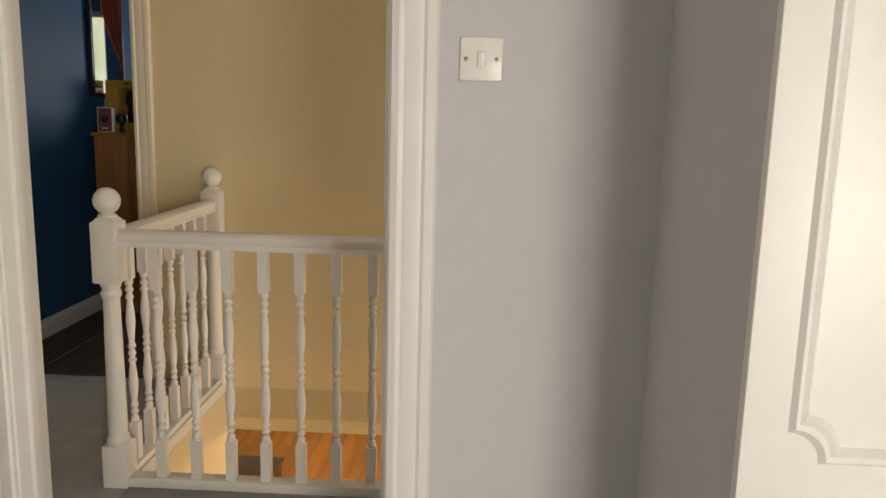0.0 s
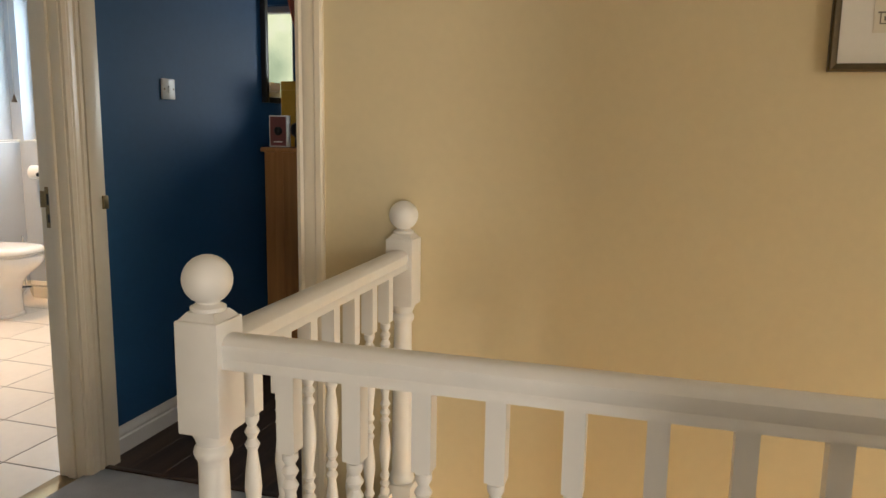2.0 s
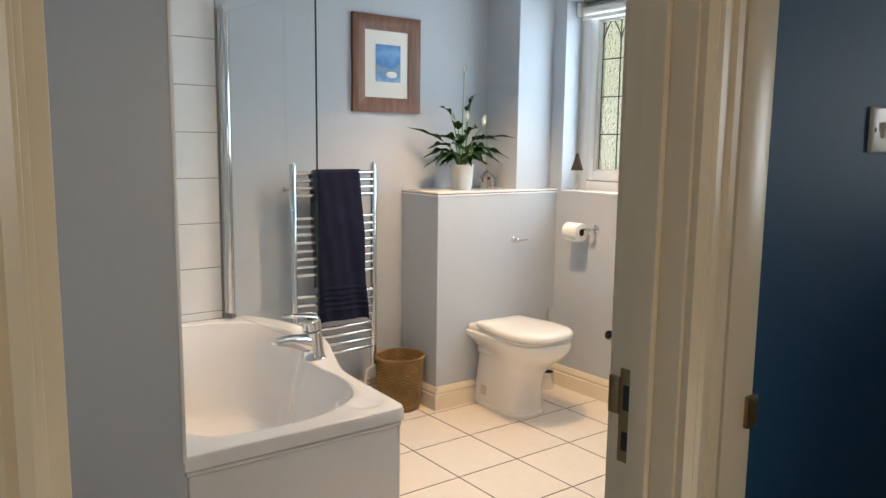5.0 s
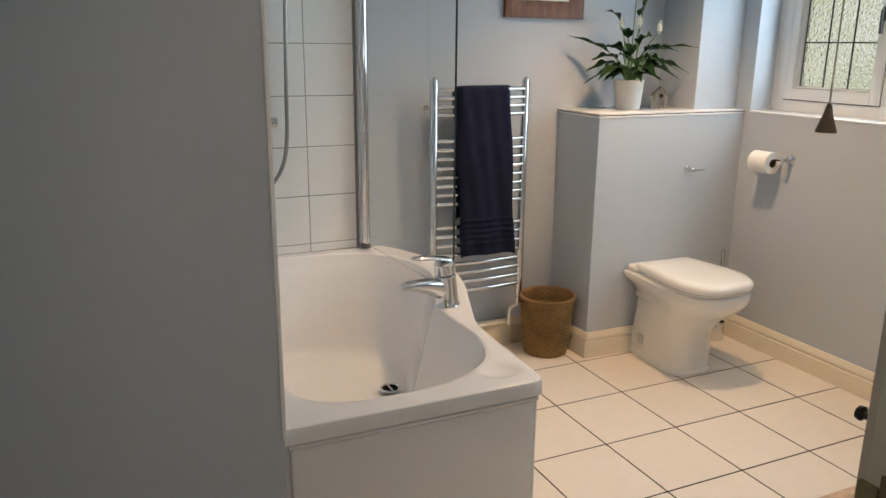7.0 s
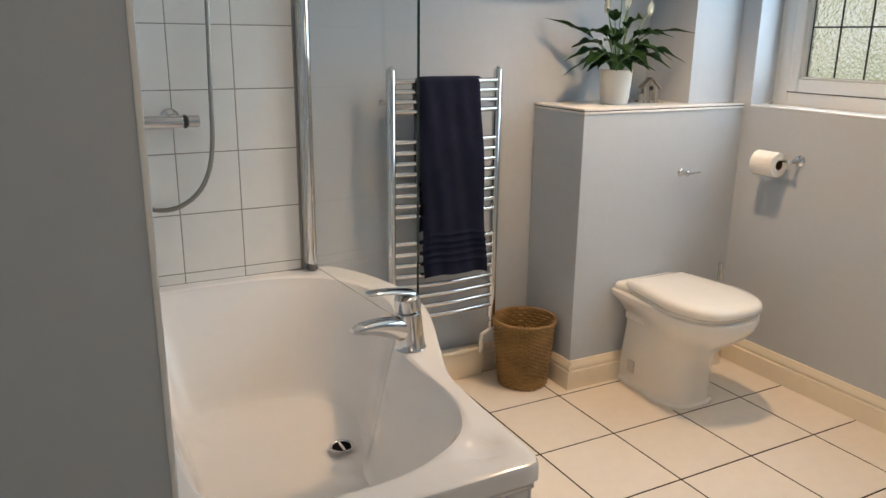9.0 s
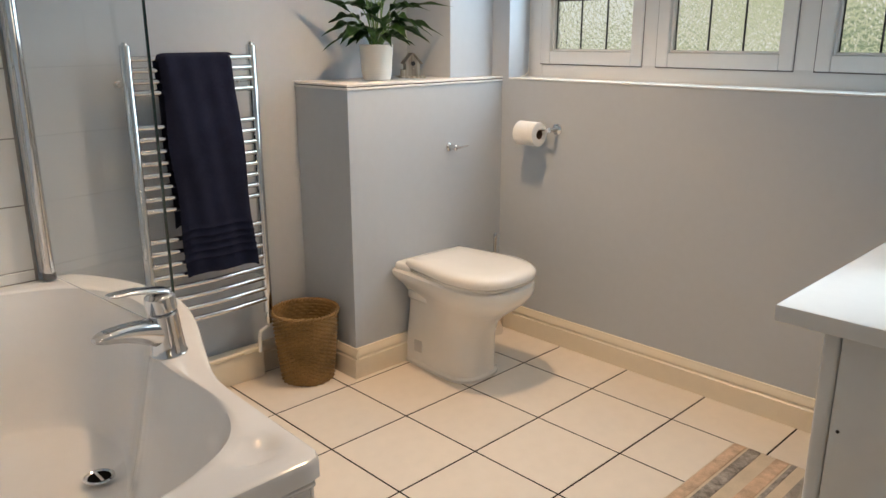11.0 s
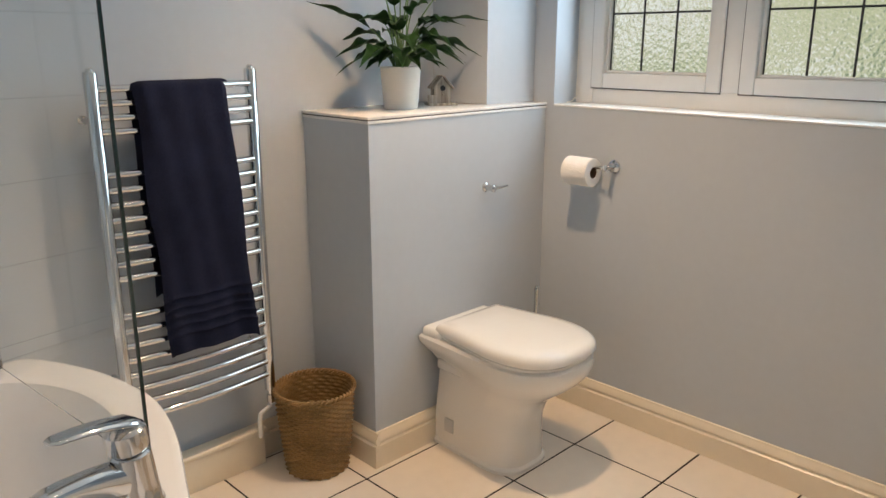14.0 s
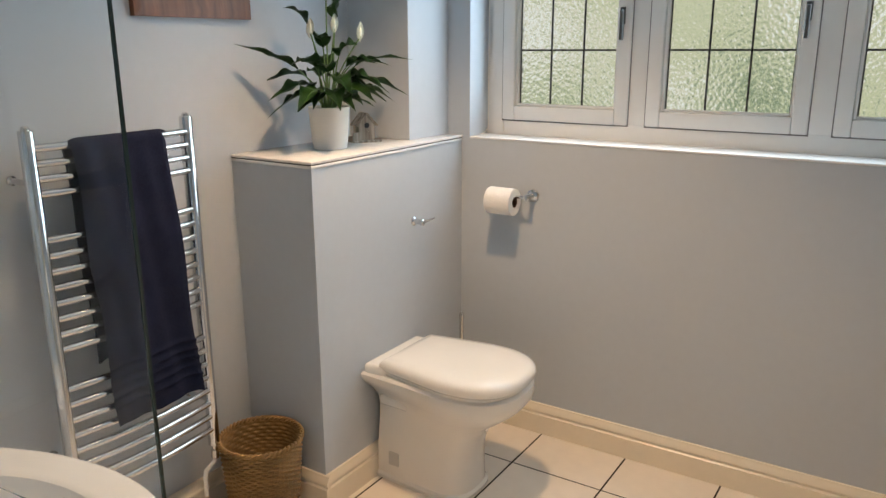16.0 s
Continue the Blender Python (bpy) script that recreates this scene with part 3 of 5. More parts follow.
for k in range(-3, 21):
    baluster_parts(banister, 0.239 + 0.1295 * k, NY1, 0.062, 0.925)
for k in range(7):
    baluster_parts(banister, NX, NY1 + 0.14 + 0.1295 * k, 0.062, 0.918)


def picture(name, m, w, h, border, mat_frame, label, mount, depth=0.022):
    """A framed picture; the front faces -y; its lower left corner at the origin."""
    pic = thing(name, m, label, "picture")
    prof = [(0, 0), (0, -depth), (0.25 * border, -depth - 0.003), (0.8 * border, -depth * 0.8), (border, -depth * 0.55), (border, 0)]
    rings = []
    for cx, cz, sx, sz in ((0, 0, 1, 1), (w, 0, -1, 1), (w, h, -1, -1), (0, h, 1, -1)):
        rings.append([(cx + sx * u, d, cz + sz * u) for u, d in prof])
    rings.append(rings[0])
    part("frame", loft(rings, False, False), mat_frame, pic)
    part("mount", box(border * 0.9, w - border * 0.9, -0.008, -0.003, border * 0.9, h - border * 0.9), M_PAPER, pic, mount)
    return pic


M_BRONZE = material("dark_bronze_moulding", (0.10, 0.075, 0.04), 0.35, metal=0.6, vary=0.2, grain=30)
M_INK = material("pencil_drawing_grey", (0.20, 0.18, 0.15), 0.9, vary=0.3, grain=60)
drawing = picture("framed_drawing", pose(0.878, 4.60, 1.526), 0.62, 0.46, 0.022, M_BRONZE, "pencil drawing in a thin dark bronze frame on cream wall", "white card mount")
part("sheet", box(0.10, 0.52, -0.0095, -0.0085, 0.10, 0.36), material("cream_drawing_paper", (0.70, 0.66, 0.55), 0.9, vary=0.04), drawing, "cream drawing paper")
for x0, x1, z0, z1 in ((0.115, 0.155, 0.122, 0.125), (0.115, 0.118, 0.125, 0.150), (0.152, 0.155, 0.125, 0.150), (0.110, 0.160, 0.150, 0.154), (0.125, 0.131, 0.130, 0.142), (0.138, 0.144, 0.130, 0.142), (0.170, 0.30, 0.120, 0.122), (0.20, 0.36, 0.135, 0.1365)):
    part("pencil_mark", box(x0, x1, -0.0103, -0.0097, z0, z1), M_INK, drawing, "grey pencil mark")

# ---- the blue room ----
chest = thing("chest_of_drawers", (-1.565, 5.880, LAND - 0.012), "tall knotty pine chest of drawers beside the blue wall", "chest")
part("carcass", box(0, 0.435, 0.004, 0.78, 0.0, 1.20, 0.004), M_PINE, chest)
for k in range(4):
    part("side_board", box(0.004 + 0.108 * k, 0.110 + 0.108 * k, 0.0, 0.006, 0.09, 1.20, 0.0012), M_PINE, chest)
part("plinth", box(0.0, 0.448, -0.010, 0.79, 0.0, 0.09, 0.004), M_PINE, chest)
part("top", box(-0.012, 0.462, -0.018, 0.80, 1.20, 1.225, 0.007, 3), M_PINE, chest)
for k in range(6):
    d = part("drawer_front", box(0.430, 0.456, 0.025, 0.755, 0.108 + 0.181 * k, 0.280 + 0.181 * k, 0.009, 3), M_PINE, chest)
    for u in (0.15, 0.63):
        knob = lathe([(0.008, 0), (0.008, 0.010), (0.017, 0.018), (0.017, 0.026), (0.010, 0.032), (0, 0.033)], 14)
        part("knob", moved(knob, pose(0.455, u, 0.194 + 0.181 * k, 0, 90, 0)), M_PINE, d)
CT = LAND - 0.012 + 1.225

# mirror on the wall over the chest
glass_m = thing("wall_mirror", (BLX, 5.955, 1.47), "tall mirror on the blue wall over the chest", "mirror")
part("glass", box(0.008, 0.014, 0.03, 0.475, 0.03, 0.75), M_MIRROR, glass_m, "silvered mirror glass")
part("backing", box(0.0, 0.008, 0.005, 0.495, 0.005, 0.775), M_BLACK, glass_m)
part("frame_side", box(0.0, 0.032, 0.0, 0.03, 0.0, 0.78, 0.003), M_BLACK, glass_m, "black painted frame side")
part("frame_side", box(0.0, 0.022, 0.475, 0.50, 0.0, 0.78, 0.003), M_FRAMEWOOD, glass_m, "brown wooden frame side")
part("frame_rail", box(0.0, 0.024, 0.03, 0.475, 0.0, 0.03, 0.003), M_BLACK, glass_m)
part("frame_rail", box(0.0, 0.024, 0.03, 0.475, 0.75, 0.78, 0.003), M_BLACK, glass_m)

# large yellow carton with a clear window
M_YELLOW = material("yellow_printed_card", (0.52, 0.30, 0.035), 0.45, vary=0.12, grain=20)
big = thing("yellow_window_carton", (-1.545, 6.04, CT), "yellow card display carton with a clear window and dark contents", "carton")
part("side_panel", box(0.0, 0.085, 0.0, 0.20, 0.0, 0.300, 0.001), M_YELLOW, big)
part("lower_band", box(0.086, 0.215, 0.0, 0.20, 0.0, 0.062, 0.001), M_YELLOW, big)
part("upper_band", box(0.0, 0.215, 0.0, 0.20, 0.301, 0.347, 0.001), M_YELLOW, big)
part("back_panel", box(0.086, 0.215, 0.19, 0.20, 0.063, 0.300), M_YELLOW, big)
pl = part("clear_window", box(0.087, 0.213, 0.0015, 0.003, 0.063, 0.300), M_GLASS, big, "clear plastic window")
pl2 = part("clear_window", box(0.211, 0.213, 0.004, 0.188, 0.063, 0.300), M_GLASS, big, "clear plastic window")
pl.visible_shadow = pl2.visible_shadow = False
part("contents", moved(lathe([(0, 0), (0.040, 0.0), (0.046, 0.04), (0.036, 0.09), (0.046, 0.12), (0.050, 0.17), (0.036, 0.215), (0, 0.225)], 18), pose(0.148, 0.095, 0.063)), M_BLACK, big, "dark rounded contents")
for u in (0.125, 0.175):
    part("printed_bar", box(u, u + 0.034, -0.0012, 0.0004, 0.318, 0.330), M_DARKWOOD, big, "brown printed bar")

M_RED = material("dark_red_print", (0.16, 0.035, 0.03), 0.5, vary=0.2, grain=40)
toybox = thing("boxed_figure", pose(-1.508, 5.95, CT, 0, 0, 14), "boxed toy with a dark red front and white edges", "toy box")
part("carton", box(-0.047, 0.047, -0.03, 0.050, 0, 0.165, 0.001), M_PAPER, toybox)
part("window", box(-0.042, 0.042, -0.0325, -0.029, 0.006, 0.159), M_RED, toybox, "dark red printed window")
part("figure", lathe([(0, 0.035), (0.012, 0.036), (0.012, 0.06), (0.024, 0.072), (0.026, 0.09), (0.018, 0.105), (0, 0.108)], 14), M_BLACK, toybox, "dark figure shape").location = (0, -0.020, 0.0)
part("caption", box(-0.022, 0.022, -0.0335, -0.032, 0.024, 0.031), M_PAPER, toybox, "pale printed bar")
statue = lathe([(0, 0), (0.018, 0.0), (0.020, 0.03), (0.014, 0.045), (0.020, 0.055), (0.036, 0.068), (0.040, 0.095), (0.034, 0.118), (0.018, 0.128), (0, 0.130)], 18)
st = tagged(part("figurine", statue, M_BLACK), "small black figurine with a large round head on the chest", "figurine")
st.location = (-1.402, 5.955, CT)
speaker = thing("black_electronics_box", (-1.238, 5.96, CT), "black box with a grey lid and white printed end", "box")
part("case", box(0.0, 0.116, 0.0, 0.19, 0.0, 0.125, 0.004), M_BLACK, speaker)
part("lid", box(-0.001, 0.117, -0.001, 0.191, 0.1255, 0.140, 0.003), material("grey_plastic_lid", (0.16, 0.16, 0.17), 0.4), speaker, "grey lid")
part("label_panel", box(0.1165, 0.119, 0.012, 0.178, 0.012, 0.115), M_PAPER, speaker, "white printed end panel")
part("printed_mark", box(0.1192, 0.1200, 0.06, 0.11, 0.050, 0.085), M_BLACK, speaker, "dark printed mark")

poster = picture("framed_print", pose(BLX, 6.925, 1.40, 0, 0, 90), 0.32, 0.335, 0.035, M_DARKWOOD, "mauve print in a dark red wooden frame on blue wall", "mauve print")
part("print", box(0.04, 0.28, -0.0105, -0.0085, 0.04, 0.295), material("mauve_print", (0.26, 0.13, 0.16), 0.5, vary=0.3, grain=25), poster, "mauve printed sheet")

# its window and curtain
wd, wh = BW1 - BW0, BWZ1 - BWZ0
blue_window = thing("window_2", (BW0, 7.58, BWZ0), "white framed window of the blue bedroom", "window", kind="structure")
for n, b in (("frame_side", (0, 0.05, 0, 0.06, 0, wh)), ("frame_side", (wd - 0.05, wd, 0, 0.06, 0, wh)), ("mullion", (wd / 2 - 0.03, wd / 2 + 0.03, 0, 0.06, 0.05, wh - 0.05)), ("frame_foot", (0.05, wd - 0.05, 0, 0.06, 0, 0.05)), ("frame_head", (0.05, wd - 0.05, 0, 0.06, wh - 0.05, wh))):
    part(n, box(*b, 0.004), M_UPVC, blue_window)
for u in (0.05, wd / 2 + 0.03):
    g = part("pane", box(u, u + wd / 2 - 0.08, 0.025, 0.031, 0.05, wh - 0.05), M_GLASS, blue_window)
    g.visible_shadow = False
sections = []
for k in range(15):
    z = 2.34 - 1.72 * k / 14
    pinch = min(1.0, abs(z - 1.18) / 1.0) ** 1.2
    x0, x1 = -1.59 + 0.12 * (1 - pinch), -1.30 + 0.30 * pinch
    front = [(x0 + (x1 - x0) * i / 60, 7.365 + 0.018 * math.sin(i * 0.95), z) for i in range(61)]
    sections.append(front + [(x, y + 0.006, z) for x, y, z in reversed(front)])
curtain = tagged(part("curtain", loft(sections), material("terracotta_curtain_cloth", (0.46, 0.11, 0.055), 0.9, vary=0.1, grain=30)), "terracotta red curtain tied back beside the bedroom window", "curtain")
pole = thing("curtain_pole", (-0.36, 7.367, 2.35), "dark curtain pole over the bedroom window", "curtain pole")
part("rod", moved(lathe([(0.010, -1.20), (0.012, -1.195), (0.012, 1.195), (0.010, 1.20)], 12), pose(0, 0, 0, 0, 90, 0)), M_BLACK, pole)
for u in (-1.0, 1.0):
    part("bracket", box(u - 0.01, u + 0.01, 0.0, 0.133, -0.012, 0.012, 0.002), M_BLACK, pole)

# ---- downstairs ----
cab = thing("hall_cabinet", (-1.12, 6.9, -2.62), "dark wooden cabinet on the hall floor", "cabinet")
part("body", box(0, 0.42, 0, 0.42, 0.06, 0.88, 0.006), M_DARKWOOD, cab)
part("top", box(-0.02, 0.44, -0.02, 0.44, 0.88, 0.91, 0.006), M_DARKWOOD, cab)
for u, v in ((0.01, 0.01), (0.37, 0.01), (0.01, 0.37), (0.37, 0.37)):
    part("foot", box(u, u + 0.04, v, v + 0.04, 0, 0.06, 0.003), M_DARKWOOD, cab)
part("door", box(0.02, 0.40, -0.014, 0.0, 0.09, 0.86, 0.004), M_DARKWOOD, cab)


# ---- the bathroom window ----
GY = 7.075        # plane of the glass
window = thing("window_1", ((W0 + W1) / 2, GY, WZ0), "white plastic three-light window with leaded obscure glass", "window", kind="structure")
wx0, wx1, wz1 = W0 - (W0 + W1) / 2, W1 - (W0 + W1) / 2, WZ1 - WZ0
for n, b in (("window_frame", (wx0, wx0 + 0.076, -0.03, 0.05, 0.0, wz1)), ("window_frame", (wx1 - 0.045, wx1, -0.03, 0.05, 0.0, wz1)),
             ("window_frame", (wx0 + 0.076, wx1 - 0.045, -0.03, 0.05, 0.0, 0.072)), ("window_frame", (wx0 + 0.076, wx1 - 0.045, -0.03, 0.05, wz1 - 0.06, wz1))):
    part(n, box(*b, 0.004), M_UPVC, window)
M_SEAL = material("grey_rubber_seal", (0.16, 0.15, 0.15), 0.8, vary=0.1)
M_HANDLE = material("dark_grey_handle_metal", (0.10, 0.10, 0.10), 0.4, metal=0.6, vary=0.1)
LIGHTS = ((0.073, 0.597), (0.663, 1.209), (1.283, 1.800))
BORDER = 0.052
LEADZ = [1.535 - WZ0 + 0.2165 * k for k in range(4)]
for k, (sa, sb) in enumerate(LIGHTS):
    s0, SASH = wx0 + sa, sb - sa
    if k < 2:
        part("mullion", box(s0 + SASH - 0.006, wx0 + LIGHTS[k + 1][0] + 0.006, -0.031, 0.05, 0.070, wz1 - 0.058, 0.004), M_UPVC, window)
    sash = part("sash", box(s0, s0 + BORDER, -0.040, 0.035, 0.068, wz1 - 0.056, 0.006), M_UPVC, window)
    for b in ((s0 + SASH - BORDER, s0 + SASH, -0.040, 0.035, 0.068, wz1 - 0.056), (s0 + BORDER, s0 + SASH - BORDER, -0.0395, 0.035, 0.068, 0.124), (s0 + BORDER, s0 + SASH - BORDER, -0.0395, 0.035, wz1 - 0.112, wz1 - 0.056)):
        part("sash_rail", box(*b, 0.006), M_UPVC, sash)
    part("seal", box(s0 - 0.003, s0 + SASH + 0.003, -0.0325, -0.0315, 0.064, 0.070), M_SEAL, sash, "thin grey rubber seal")
    for u in (s0 - 0.003, s0 + SASH):
        part("seal", box(u, u + 0.003, -0.0325, -0.0315, 0.070, wz1 - 0.06), M_SEAL, sash, "thin grey rubber seal")
    gx0, gx1, gz0, gz1 = s0 + BORDER, s0 + SASH - BORDER, 0.124, wz1 - 0.112
    # glazing bead
    for b in ((gx0, gx0 + 0.010, gz0, gz1), (gx1 - 0.010, gx1, gz0, gz1), (gx0 + 0.010, gx1 - 0.010, gz0, gz0 + 0.010), (gx0 + 0.010, gx1 - 0.010, gz1 - 0.010, gz1)):
        part("glazing_bead", box(b[0], b[1], -0.022, 0.0, b[2], b[3], 0.003), M_UPVC, sash)
    pane = part("pane", box(gx0, gx1, 0.0, 0.006, gz0, gz1), M_OBSCURE, sash, "rippled obscure glass")
    pane.visible_shadow = False
    bm = bmesh.new()
    for j in range(4):
        x = gx0 + 0.011 + j * (gx1 - gx0 - 0.022) / 3
        box(x - 0.0035, x + 0.0035, -0.004, -0.0005, gz0 + 0.01, gz1 - 0.01, bm=bm)
    for z in LEADZ:
        if z < gz1 - 0.04:
            box(gx0 + 0.01, gx1 - 0.01, -0.0045, -0.001, z - 0.0035, z + 0.0035, bm=bm)
    for j in range(3):
        a = gx0 + 0.011 + j * (gx1 - gx0 - 0.022) / 3
        b = a + (gx1 - gx0 - 0.022) / 3
        for p, q in ((a, b), (b, a)):
            arch = []
            for i in range(9):
                u = i / 8
                arch.append((p + (q - p) * 0.5 * u ** 1.9, -0.0025, LEADZ[3] - 0.13 + 0.14 * u))
            join(bm, tube(arch, 0.0035, 6))
    part("lead_cames", bm, M_LEAD, sash, "dark lead strips in squares and pointed arches")
    handle = part("handle", box(s0 + SASH - 0.045, s0 + SASH - 0.025, -0.0455, -0.040, 0.43, 0.49, 0.002), M_HANDLE, sash, "dark grey casement handle")
    part("lever", moved(box(-0.007, 0.007, -0.007, 0.007, 0.0, 0.105, 0.004), pose(s0 + SASH - 0.035, -0.0525, 0.375)), M_HANDLE, handle)
structure("sill", box(W0 + 0.001, W1 - 0.001, NY - 0.003, GY - 0.03, WZ0 + 0.0005, WZ0 + 0.009, 0.003, 3), M_UPVC, "white gloss window sill", "window sill")
blind = thing("roller_blind", ((W0 + W1) / 2, 7.01, 2.245), "white rolled-up roller blind in the window recess", "blind")
part("roll", moved(lathe([(0.024, -0.88), (0.026, -0.87), (0.026, 0.87), (0.024, 0.88)], 20), pose(0, 0, 0, 0, 90, 0)), M_PAPER, blind)
part("bottom_bar", box(-0.87, 0.87, -0.03, -0.018, -0.055, -0.03, 0.003), M_UPVC, blind)
part("bracket", box(-0.915, -0.885, -0.03, 0.03, -0.03, 0.05, 0.003), M_UPVC, blind)
part("bracket", box(0.885, 0.915, -0.03, 0.03, -0.03, 0.05, 0.003), M_UPVC, blind)
pull = thing("blind_cord", (W0 + 0.012, 7.03, WZ0 + 0.009), "thin white blind cord down the side of the window", "cord")
part("cord", tube(smooth_line([(0, 0, 1.06), (0.001, 0, 0.5), (0.002, 0, 0.06), (-0.002, -0.006, 0.018), (-0.006, -0.022, 0.004), (-0.008, -0.045, 0.002)], 5), 0.0022, 6), M_PAPER, pull)
# pull cord of the bathroom light, inside the door
M_ACORN = wood("pale_turned_wood", (0.16, 0.12, 0.09), (0.27, 0.21, 0.16), 90)
light_cord = thing("light_pull_cord", (-1.80, 4.528, TOP), "thin light pull cord with a wooden bell-shaped end", "pull cord")
part("ceiling_rose", lathe([(0.036, 0), (0.036, -0.012), (0.026, -0.030), (0.008, -0.034), (0, -0.034)], 24), M_UPVC, light_cord, "white plastic pull switch")
part("cord", tube([(0, 0, -0.03), (0.0006, 0, -0.5), (0, 0, TOP * -1 + 1.452)], 0.0008, 6), M_PAPER, light_cord)
part("bell", lathe([(0.0016, 1.453 - TOP), (0.0030, 1.450 - TOP), (0.0042, 1.444 - TOP), (0.0095, 1.428 - TOP), (0.0100, 1.4255 - TOP), (0, 1.425 - TOP)], 18), M_ACORN, light_cord, "brown turned bell")

# the garden beyond the obscure glass
M_GARDEN = bpy.data.materials.new("blurred_garden")
M_GARDEN.use_nodes = True
gn = M_GARDEN.node_tree
gb = gn.nodes["Principled BSDF"]
gc = gn.nodes.new("ShaderNodeTexCoord")
gt = gn.nodes.new("ShaderNodeTexNoise")
gt.inputs["Scale"].default_value, gt.inputs["Detail"].default_value = 1.15, 3
gn.links.new(gc.outputs["Object"], gt.inputs["Vector"])
gr = gn.nodes.new("ShaderNodeValToRGB")
els = gr.color_ramp.elements
els[0].position, els[0].color = 0.30, (0.22, 0.28, 0.17, 1)
els[1].position, els[1].color = 0.72, (0.90, 0.95, 0.95, 1)
for p, c in ((0.42, (0.42, 0.46, 0.29, 1)), (0.50, (0.56, 0.58, 0.36, 1)), (0.58, (0.68, 0.64, 0.52, 1))):
    e = els.new(p)
    e.color = c
gn.links.new(gt.outputs["Fac"], gr.inputs["Fac"])
gb.inputs["Base Color"].default_value = (0.05, 0.05, 0.05, 1)
gn.links.new(gr.outputs["Color"], gb.inputs["Emission Color"])
# garden glows by itself in place of daylight falling on it
gb.inputs["Emission Strength"].default_value = 0.95
structure("backdrop", box(-9, 4, 10.0, 10.05, -1.0, 6.5), M_GARDEN, "blurred green and cream garden outside the window", "backdrop")


# ---- the bath and the shower ----
BR = 0.595        # height of the bath rim
edge = smooth_line([(-3.02, 4.982), (-3.31, 4.99), (-3.45, 5.008), (-3.63, 5.075), (-3.87, 5.165), (-4.07, 5.203), (-4.28, 5.180), (-4.45, 5.120), (WX + 0.002, 5.06)])
OUTER = [Vector((-2.958, 4.226)), Vector((-2.955, 4.60)), Vector((-2.955, 4.94)), Vector((-2.962, 4.967)), Vector((-2.985, 4.980))] + edge + [Vector((WX + 0.002, 4.226))]
INNER = smooth_line([(-3.42, 4.285), (-3.20, 4.290), (-3.09, 4.350), (-3.048, 4.46), (-3.050, 4.66), (-3.10, 4.80), (-3.19, 4.90), (-3.33, 4.945), (-3.52, 4.943), (-3.68, 4.955),
                     (-3.84, 5.030), (-4.05, 5.095), (-4.25, 5.075), (-4.40, 4.98), (-4.475, 4.80), (-4.485, 4.55), (-4.45, 4.36), (-4.34, 4.290), (-4.0, 4.282), (-3.7, 4.282), (-3.42, 4.285)], 4)[:-1]
CORE = Vector((-3.70, 4.62))


def around(outline, angles):
    """Where rays from the bath's middle leave an outline."""
    pts = []
    n = len(outline)
    for a in angles:
        d = Vector((math.cos(a), math.sin(a)))
        best = None
        for i in range(n):
            p, q = outline[i] - CORE, outline[(i + 1) % n] - CORE
            e = q - p
            det = d.x * -e.y + e.x * d.y
            if abs(det) < 1e-9:
                continue
            r = (p.x * -e.y + e.x * p.y) / det
            s = (d.x * p.y - d.y * p.x) / det
            if r > 0 and -1e-6 <= s <= 1 + 1e-6 and (best is None or r > best):
                best = r
        pts.append(CORE + d * best)
    return pts


angles = sorted([2 * math.pi * k / 240 for k in range(240)] + [math.atan2((p - CORE).y, (p - CORE).x) % (2 * math.pi) for p in OUTER[:5] + [OUTER[-1]]])
ring_out, ring_in = around(OUTER, angles), around(INNER, angles)
DRAIN = Vector((-3.83, 4.83))


def hollow(f, z):
    """A ring of the tub's inside: f runs from the inner edge (0) to the middle of its floor (1)."""
    ring = []
    for p in ring_in:
        q = Vector((-3.66, 4.62)) + Vector(((p.x + 3.66) * 0.74, (p.y - 4.62) * 0.66))
        w = p + (q - p) * f
        ring.append((w.x, w.y, z))
    return ring


sections = [[(p.x, p.y, BR - 0.045) for p in ring_out], [(p.x, p.y, BR - 0.012) for p in ring_out]]
for f, z in ((0.03, BR - 0.003), (0.08, BR), (0.16, BR), (0.24, BR), (0.32, BR), (0.40, BR), (0.48, BR), (0.56, BR), (0.64, BR), (0.72, BR), (0.81, BR), (0.90, BR - 0.001), (0.97, BR - 0.005), (1.0, BR - 0.013)):
    ring = [a + (b - a) * f for a, b in zip(ring_out, ring_in)]
    sections.append([(p.x, p.y, z - 0.016 * math.exp(-(((p.x + 3.070) / 0.046) ** 2 + ((p.y - 4.885) / 0.058) ** 2) ** 2)) for p in ring])
for f, z in ((0.10, 0.555), (0.28, 0.48), (0.48, 0.38), (0.68, 0.29), (0.82, 0.235), (0.93, 0.210), (1.0, 0.203)):
    sections.append(hollow(f, z))
for s, z in ((0.6, 0.199), (0.2, 0.196)):
    c = sum((Vector(p) for p in sections[-1]), Vector()) / len(angles)
    sections.append([(c.x + (p[0] - c.x) * s, c.y + (p[1] - c.y) * s, z) for p in sections[-1]])
bath = thing("bath", (0, 0, 0), "white acrylic shower bath with a curved side and low panel", "bath")
part("tub", loft(sections, False, True), M_ACRYLIC, bath)
part("front_panel", box(-3.0, -2.975, 4.228, 4.962, 0.006, BR - 0.045, 0.004), M_ACRYLIC, bath)
bm = box(-2.976, -2.966, 4.245, 4.950, 0.10, BR - 0.062, 0.008, 3)
part("raised_field", bm, M_ACRYLIC, bath)
part("panel_roll", moved(tube([(0, 4.24, 0), (0, 4.955, 0)], 0.009, 12), pose(-2.968, 0, BR - 0.055)), M_ACRYLIC, bath)
